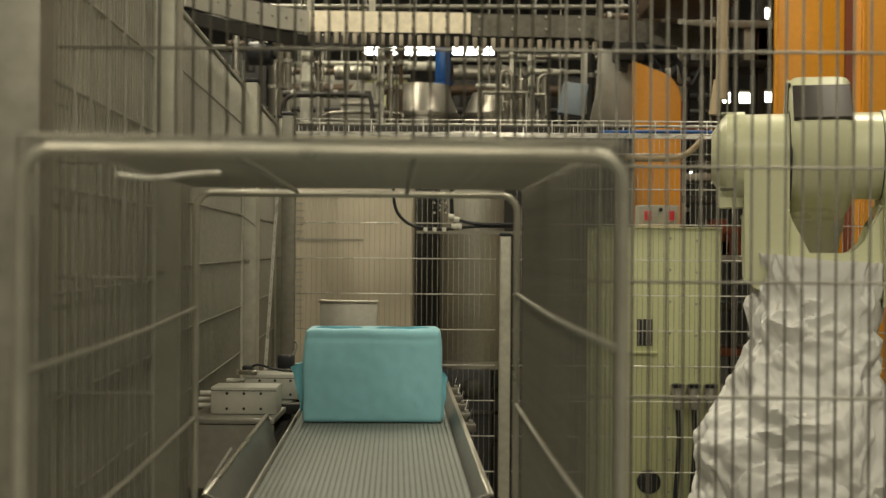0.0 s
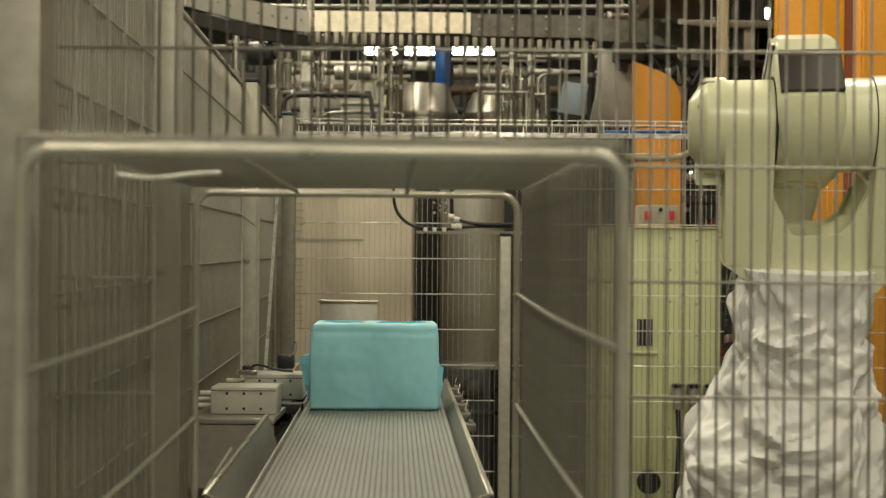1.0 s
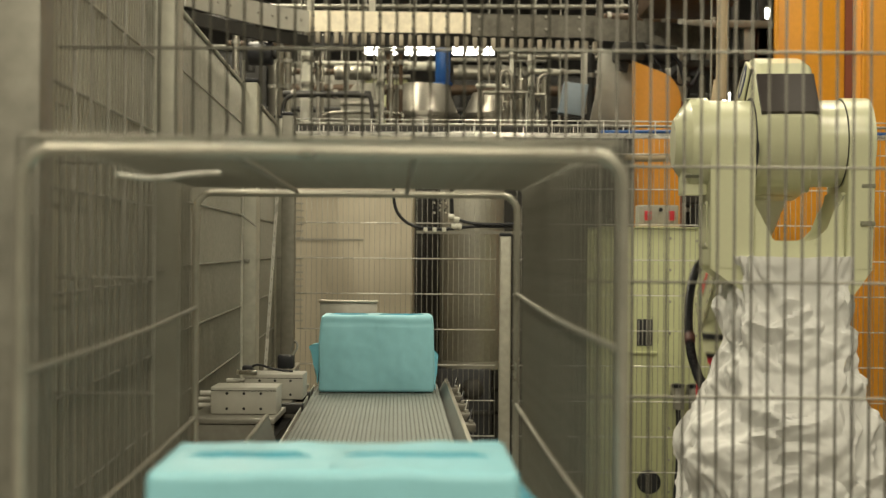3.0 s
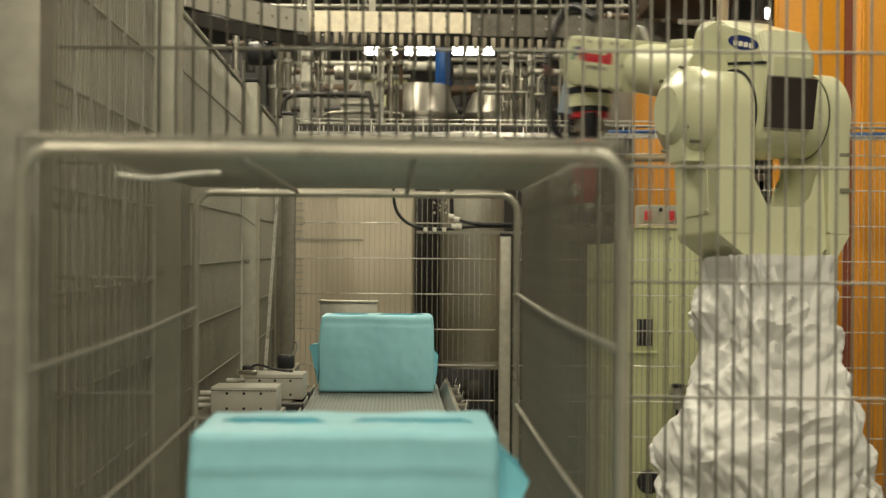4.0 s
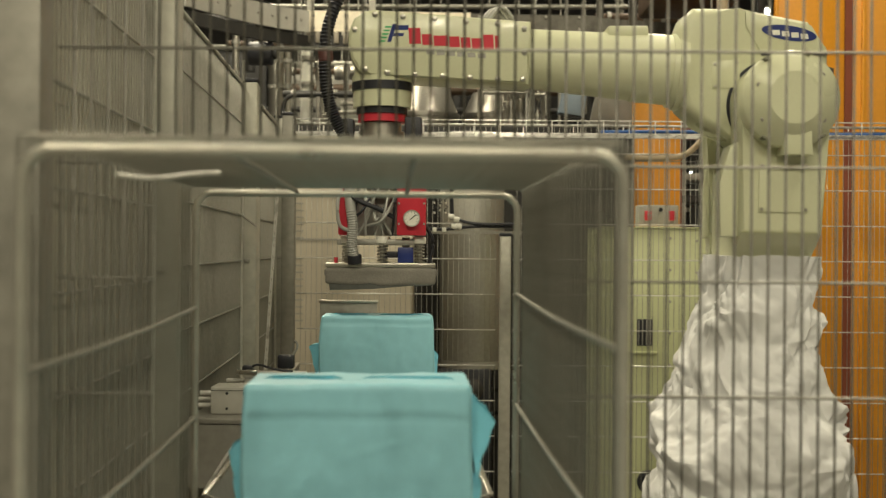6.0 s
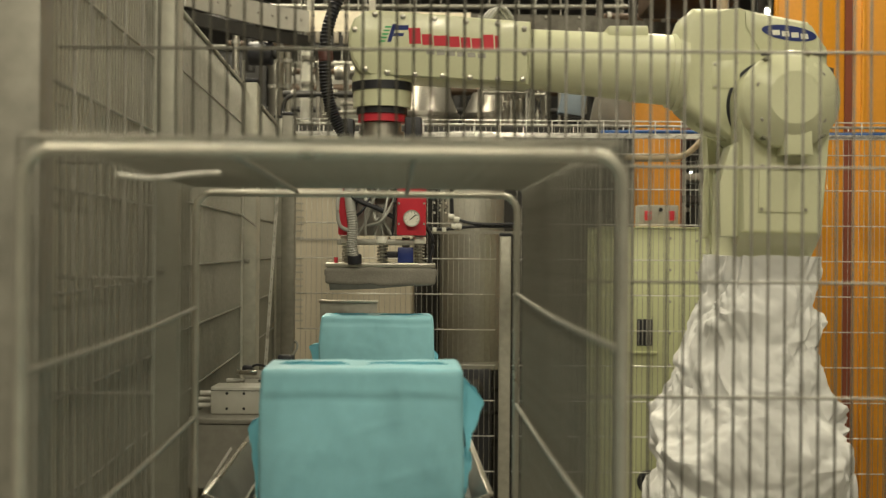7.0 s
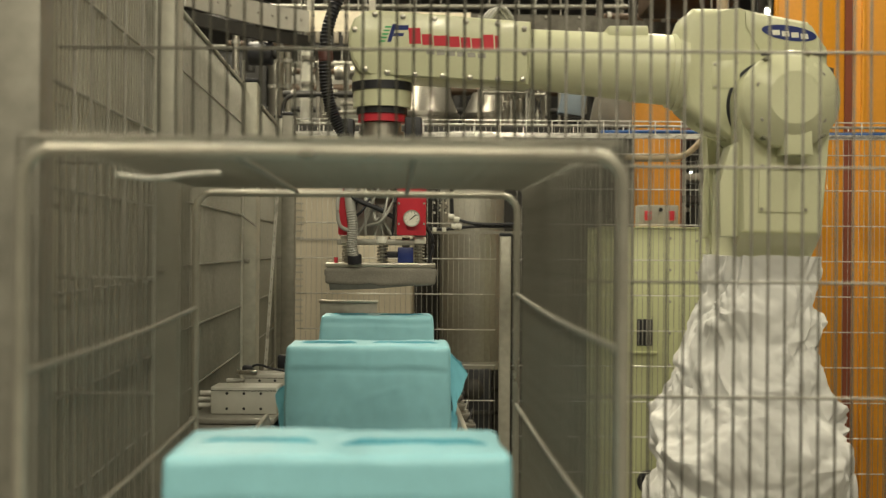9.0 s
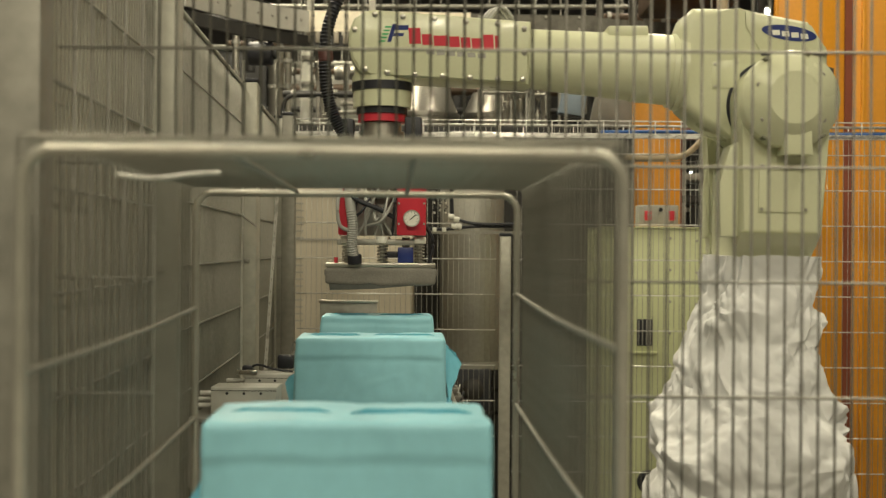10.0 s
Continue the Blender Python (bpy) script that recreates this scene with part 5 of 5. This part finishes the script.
# the run of pipes: start, end, radius, surface
LOOKS = (STEEL, STEEL, DARK, WHITE, RUST)
NAMES = ("stainless process pipe with a clamp joint", "wide polished stainless process pipe", "dark painted service pipe", "pale insulated process pipe", "brown service pipe behind the plant")


def process_pipe(p0, e, r, w):
    m = empty("process_pipe", Matrix.Translation(p0), NAMES[w], "pipe", "process pipes")
    part("tube", cyl(bmesh.new(), (0, 0, 0), e, r, 16), LOOKS[w], m)
    for q in (0.12, 0.6, 0.9):
        c, n = e * q, e.normalized() * 0.012
        part("clamp", cyl(bmesh.new(), c - n, c + n, r * (1.35 if r < 0.04 else 1.06), 16), DULL, m)
    return m


def upright_pipe(x, y, z0, z1, r, w):
    process_pipe((x, y, z0), Vector((0, 0, z1 - z0)), r, w)


def level_pipe(x0, x1, y, z, r, w):
    m = process_pipe((x0, y, z), Vector((x1 - x0, 0, 0)), r, w)
    for q in (0.2, 0.85):
        part("hanger", cyl(bmesh.new(), ((x1 - x0) * q, 0, r), ((x1 - x0) * q, 0, 5.0 - z), 0.005, 6), GALV, m)


upright_pipe(-1.20, 7.0, 1.94, 2.54, 0.020, 0)
upright_pipe(-1.15, 7.2, 2.34, 5.00, 0.030, 2)
upright_pipe(-0.98, 7.1, 1.94, 2.44, 0.045, 1)
upright_pipe(-0.91, 7.1, 1.94, 2.44, 0.020, 0)
upright_pipe(-0.78, 6.9, 1.94, 2.42, 0.035, 3)
upright_pipe(-0.76, 7.6, 1.94, 2.64, 0.012, 0)
upright_pipe(-0.61, 7.6, 1.94, 2.47, 0.016, 1)
upright_pipe(-0.36, 6.9, 1.94, 2.43, 0.020, 3)
upright_pipe(-0.32, 7.0, 1.94, 2.42, 0.012, 4)
upright_pipe(-0.25, 7.0, 1.94, 2.42, 0.012, 4)
upright_pipe(-0.18, 7.5, 2.42, 5.00, 0.010, 0)
upright_pipe(0.22, 7.6, 1.94, 2.57, 0.012, 0)
upright_pipe(0.31, 7.0, 1.94, 2.39, 0.016, 1)
upright_pipe(0.39, 7.0, 1.94, 2.46, 0.014, 3)
upright_pipe(0.44, 6.9, 1.94, 2.33, 0.035, 1)
upright_pipe(0.50, 7.0, 1.94, 2.42, 0.020, 3)
upright_pipe(0.57, 6.9, 1.94, 2.31, 0.022, 1)
upright_pipe(0.82, 6.8, 1.94, 2.50, 0.020, 2)
upright_pipe(1.44, 7.2, 0.00, 2.57, 0.014, 2)
upright_pipe(1.57, 7.4, 0.00, 2.47, 0.020, 0)
upright_pipe(1.88, 7.4, 0.00, 2.75, 0.020, 2)
level_pipe(-0.83, -0.22, 7.3, 2.41, 0.012, 3)
level_pipe(-0.70, -0.47, 7.8, 2.43, 0.050, 1)
level_pipe(-0.90, -0.41, 6.8, 2.16, 0.020, 2)
level_pipe(-0.58, -0.36, 6.8, 2.11, 0.014, 0)
level_pipe(-0.29, 0.02, 8.0, 2.50, 0.030, 3)
level_pipe(0.06, 0.44, 8.2, 2.49, 0.050, 1)
level_pipe(0.18, 0.57, 7.0, 2.24, 0.012, 3)
level_pipe(0.47, 0.69, 6.9, 2.31, 0.014, 3)
level_pipe(-1.05, -0.61, 8.0, 2.46, 0.020, 4)
level_pipe(-1.48, -0.86, 8.3, 2.69, 0.020, 4)
level_pipe(0.33, 0.96, 7.5, 2.49, 0.020, 0)
level_pipe(0.94, 1.64, 7.6, 2.75, 0.030, 4)
level_pipe(0.97, 1.68, 7.6, 2.40, 0.030, 2)
level_pipe(1.11, 1.68, 7.6, 2.26, 0.020, 2)
level_pipe(-1.53, 1.86, 8.6, 2.28, 0.020, 2)
level_pipe(-1.85, 1.90, 8.8, 2.94, 0.050, 2)
level_pipe(-1.21, 1.78, 9.2, 2.50, 0.040, 4)

# brown beam overhead, its depth added to shade the orange guard
m = empty("overhead_duct", pose(0, 0, 0), "dark brown overhead beam, deepened to shade the orange guard", "duct")
part("duct", bx(1.0, 1.42, 5.6, 6.32, 2.50, 2.80, 0.02), RUST, m)
for px in (1.06, 1.34):
    part("hanger", cyl(bmesh.new(), (px, 5.9, 2.80), (px, 5.9, 5.0), 0.008, 8), GALV, m)

# fittings among the pipes
m = empty("hoist_drive", pose(0.975, 6.3, 2.32), "dark hoist drive under the overhead conveyor", "hoist")
part("gearbox", bx(-0.10, 0.06, -0.05, 0.07, -0.045, 0.055, 0.015), DARK, m)
part("motor", cyl(bmesh.new(), (0.05, 0.01, 0.0), (0.20, 0.01, -0.012), 0.048, 20, 0.008), BLACK, m)
part("hook_block", prism(bmesh.new(), [(-0.09, -0.045), (-0.02, -0.045), (-0.03, -0.10), (-0.08, -0.085)], -0.02, 0.03, 0.004), DARK, m)
part("hanger", bx(-0.02, 0.02, 0.0, 0.03, 0.055, 2.68, 0.003), DARK_STEEL, m)
part("cable", pipe(bmesh.new(), [(0.19, 0.0, 0.0), (0.24, 0.0, -0.05), (0.27, 0.0, -0.14), (0.31, 0.02, -0.16), (0.36, 0.03, -0.06), (0.40, 0.04, 0.10)], 0.012, 8), BLACK, m, smooth=True)
part("cable", pipe(bmesh.new(), [(0.10, -0.05, -0.03), (0.16, -0.06, -0.11), (0.24, -0.05, -0.17), (0.27, -0.04, -0.12)], 0.006, 7), BLACK, m, smooth=True)
m = empty("drum_motor", pose(-0.965, 6.4, 2.32), "dark blue-black drum motor on the conveyor bend", "motor")
part("body", cyl(bmesh.new(), (-0.065, 0, 0), (0.065, 0, 0), 0.062, 24, 0.012), BLACK, m)
part("end_cap", cyl(bmesh.new(), (0.065, 0, 0), (0.085, 0, 0), 0.03, 18, 0.004), DARK, m)
part("arm", bx(-0.015, 0.015, -0.01, 0.02, 0.05, 0.13, 0.003), DARK, m)
m = empty("valve_housing", pose(-0.484, 7.1, 0), "pale grey valve housing on the plant platform", "housing")
part("body", prism(bmesh.new(), [(-0.12, 1.94), (0.12, 1.94), (0.12, 2.267), (-0.03, 2.267), (-0.12, 2.17)], 0, 0.25, 0.012), GREYP, m)
part("door", bx(-0.09, 0.10, -0.006, 0.0, 1.99, 2.15, 0.003), GREYP, m)
part("handle", bx(0.07, 0.08, -0.02, -0.006, 2.05, 2.10, 0.002), DARK, m)
for k, (vx, vy, pts) in enumerate(((0.52, 6.75, [(0, 0, -0.10), (0, 0, 0.17), (0.012, 0, 0.215), (0.05, 0, 0.235), (0.12, 0, 0.236)]), (0.545, 6.72, [(-0.05, 0, 0.115), (0.0, 0, 0.115), (0.016, 0, 0.095), (0.018, 0, -0.09)]), (0.295, 6.7, [(-0.09, 0, 0.05), (-0.085, 0, 0.115), (-0.05, 0, 0.125), (0.16, 0, 0.125)]), (0.37, 6.72, [(0.0, 0, -0.02), (0.0, 0, 0.20), (-0.03, 0, 0.25), (-0.06, 0, 0.20), (-0.06, 0, 0.02)]))):
    m = empty("bent_pipe", pose(vx, vy, 2.04), "bent polished stainless pipe with clamp joints", "pipe")
    part("tube", pipe(bmesh.new(), pts, 0.012, 10), STEEL, m, smooth=True)
    part("clamp", cyl(bmesh.new(), Vector(pts[0]).lerp(Vector(pts[1]), 0.3), Vector(pts[0]).lerp(Vector(pts[1]), 0.42), 0.018, 14), STEEL, m)
    part("foot", cyl(bmesh.new(), (pts[-1][0], 0.0, -0.10), (pts[-1][0], 0.0, pts[-1][2]), 0.009, 10), DULL, m)
for fx, fy, fz, fr in ((0.425, 6.78, 2.06, 0.026), (0.35, 6.8, 2.02, 0.018), (-0.30, 6.85, 2.12, 0.016), (-0.70, 6.75, 2.23, 0.018)):
    m = empty("filter_valve", pose(fx, fy, fz), "polished stainless valve body with flanged ends", "valve")
    part("body", lathe(bmesh.new(), (0, 0, 0), (0, 0, 0.23), [(0, fr * 0.7), (0.1, fr), (0.34, fr), (0.36, fr * 1.3), (0.44, fr * 1.3), (0.46, fr), (0.8, fr), (0.84, fr * 0.6), (1, fr * 0.5)], 20), STEEL, m)
    part("stem", cyl(bmesh.new(), (0, 0, 0.23), (0, 0, 0.29), fr * 0.35, 10), STEEL, m)
    part("stand", cyl(bmesh.new(), (0, 0, 1.941 - fz), (0, 0, 0), fr * 0.6, 10), DULL, m)

# bent handrails in front of the vessels
for k, (px, d) in enumerate(((0, 6.5), (52, 6.9))):
    m = empty("bent_pipe", pose(0, d, 0), "bent stainless pipe loop on the plant platform", "pipe")
    pts = [(-0.866, 0, 1.907), (-0.857, 0, 2.057), (-0.815, 0, 2.112), (-0.676, 0, 2.121), (-0.435, 0, 2.118), (-0.389, 0, 2.082), (-0.380, 0, 1.907)]
    part("loop", pipe(bmesh.new(), [(x + 0.16 * k, y, z - 0.05 * k) for x, y, z in pts], 0.012, 10), (DARK, STEEL)[k], m, smooth=True)

# platform and dark plant body that carry the pipes
m = empty("plant_platform", pose(0, 6.3, 0), "dark steel platform carrying the process plant", "platform")
part("deck", bx(-1.182, 0.968, 0.0, 3.0, 1.900, 1.941, 0.004), DARK, m)
for px in (-1.141, -0.368, 0.761):
    part("leg", bx(px - 0.04, px + 0.04, 0.3, 0.38, 0, 1.900, 0.004), DARK, m)
for k, (x0, x1, y0, y1, d, mm) in enumerate(((-1.341, -0.635, 2.297, 2.716, 9.5, DULL), (-0.655, -0.291, 2.328, 2.669, 9.8, CABINET), (0.070, 0.768, 2.286, 2.744, 9.4, DARK), (0.809, 1.544, 2.339, 2.729, 9.9, DARK), (-1.979, -1.399, 2.307, 2.864, 9.6, DARK))):
    m = empty("plant_cabinet", pose(0, d, 0), "grey machine housing at the back of the plant", "machine", "plant housings")
    part("housing", bx(x0, x1, 0, 0.6, 0.0, y1, 0.02), mm, m)
    part("door", bx(x0 + 0.05, x1 - 0.05, -0.012, 0.0, y0, y1 - 0.06, 0.004), mm, m)
    part("lid", bx(x0 - 0.02, x1 + 0.02, -0.03, 0.62, y1, y1 + 0.03, 0.004), DULL, m)

# distant strip lights
for x0, x1, py, d in ((-0.791, -0.646, 3.255, 12), (-0.524, -0.474, 3.255, 12), (-0.384, -0.100, 3.255, 12), (0.078, 0.340, 3.261, 12), (0.373, 0.485, 3.261, 12), (2.523, 2.778, 2.684, 11), (2.829, 2.952, 2.694, 11), (2.104, 2.242, 1.969, 11), (2.839, 2.931, 3.450, 11), (2.839, 2.931, 3.062, 11)):
    m = empty("strip_light", pose(0, d, 0), "bright white strip light far across the hall", "lamp", "distant strip lights")
    part("diffuser", bx(x0, x1, -0.02, 0.02, py - 0.042, py + 0.042, 0.006), TUBE, m)
    part("tray", bx(x0 - 0.01, x1 + 0.01, -0.03, 0.03, py + 0.043, py + 0.065, 0.004), PALE, m)
    part("hanger", cyl(bmesh.new(), ((x0 + x1) / 2, 0, py + 0.065), ((x0 + x1) / 2, 0, 5.0), 0.006, 6), GALV, m)


# ---- movement ----
def motions():
    # packages ride the belt at 0.2 m a second
    def on_belt(d):
        return LINE @ pose(-0.046, d, 0.934)
    walk(PACK_A, [(0.0, on_belt(2.55)), (0.5, on_belt(2.65)), (1.0, on_belt(2.748)), (1.5, on_belt(2.849)), (2.0, on_belt(2.95)), (2.5, on_belt(3.05)), (2.65, on_belt(3.078)), (2.8, on_belt(3.085)), (10.0, on_belt(3.085))])
    walk(PACK_B, [(t * 1.0, on_belt(0.34 + 0.2 * t)) for t in range(11)])
    walk(PACK_C, [(t * 1.0, on_belt(-0.788 + 0.2 * t)) for t in range(11)])
    # robot: seconds, turn, elbow reach, elbow height, forearm pitch
    arm = [(0.0, -13, 0.02, 1.575, -46), (0.25, -12, -0.03, 1.585, -45), (0.5, -11, -0.11, 1.597, -44), (0.75, -10, -0.19, 1.605, -40), (1.0, -9, -0.23, 1.612, -38), (1.25, -7, -0.22, 1.62, -38), (1.5, -4, -0.19, 1.628, -39), (1.8, -3, -0.11, 1.618, -42), (2.1, -3, -0.02, 1.606, -46), (2.4, -3, 0.02, 1.594, -49), (2.7, -4, 0.0, 1.588, -47),
           (3.1, -4, 0.02, 1.60, -32), (3.5, -2, 0.05, 1.64, -6), (3.8, 5, 0.07, 1.668, 6.0), (4.0, 20, 0.09, 1.676, 6.8), (4.2, 33, 0.095, 1.678, 7.0), (4.5, 50, 0.10, 1.676, 6.8), (4.7, 67, 0.066, 1.68, 5.8), (4.85, 81, 0.045, 1.68, 4.8), (5.0, 90.5, 0.03, 1.678, 3.4), (5.3, 92, 0.017, 1.679, 0.8), (5.5, 90.5, -0.003, 1.679, -0.7), (5.7, 90.5, -0.003, 1.679, -0.7), (10.0, 90.5, -0.003, 1.679, -0.7)]
    upper, fore, grip, cloth = [], [], [], []
    for t, yaw, r, z, pitch in arm:
        z -= float(np.interp(t, [0.0, 0.5, 1.2, 2.0, 5.0, 5.5], [0.025, 0.018, 0.004, 0.013, 0.012, 0.011]))
        swing = float(np.interp(t, [0.0, 0.5, 1.0, 1.5], [0.10, 0.065, 0.03, 0.0]))
        turn = pose(swing, 0, 0, 0, 0, yaw)
        lean = math.degrees(math.atan2(r - 0.008, z - 0.60))
        upper.append((t, turn @ pose(0, r + 0.02, z, -lean)))
        e = turn @ pose(0.022, r + 0.02, z, pitch) @ pose(0, -0.02, 0)
        fore.append((t, e))
        w = e @ Vector((0, 1.016, 0.093))
        grip.append((t, pose(w.x, w.y, w.z, 0, 0, yaw)))
        # the sleeve's foot stays where it is and its collar follows the arm
        tilt = pose(0, 0, 0.3, 0, math.degrees(math.atan2(swing, 1.25)), 0) @ pose(0, 0, -0.3, 0, 0, yaw)
        cloth.append((t, tilt @ pose(0, 0, 0.60, -lean) @ pose(0, 0, -0.60)))
    for ob, rows in ((UPPER, upper), (FORE, fore), (GRIP, grip), (SLEEVE, cloth)):
        walk(ob, rows)


motions()
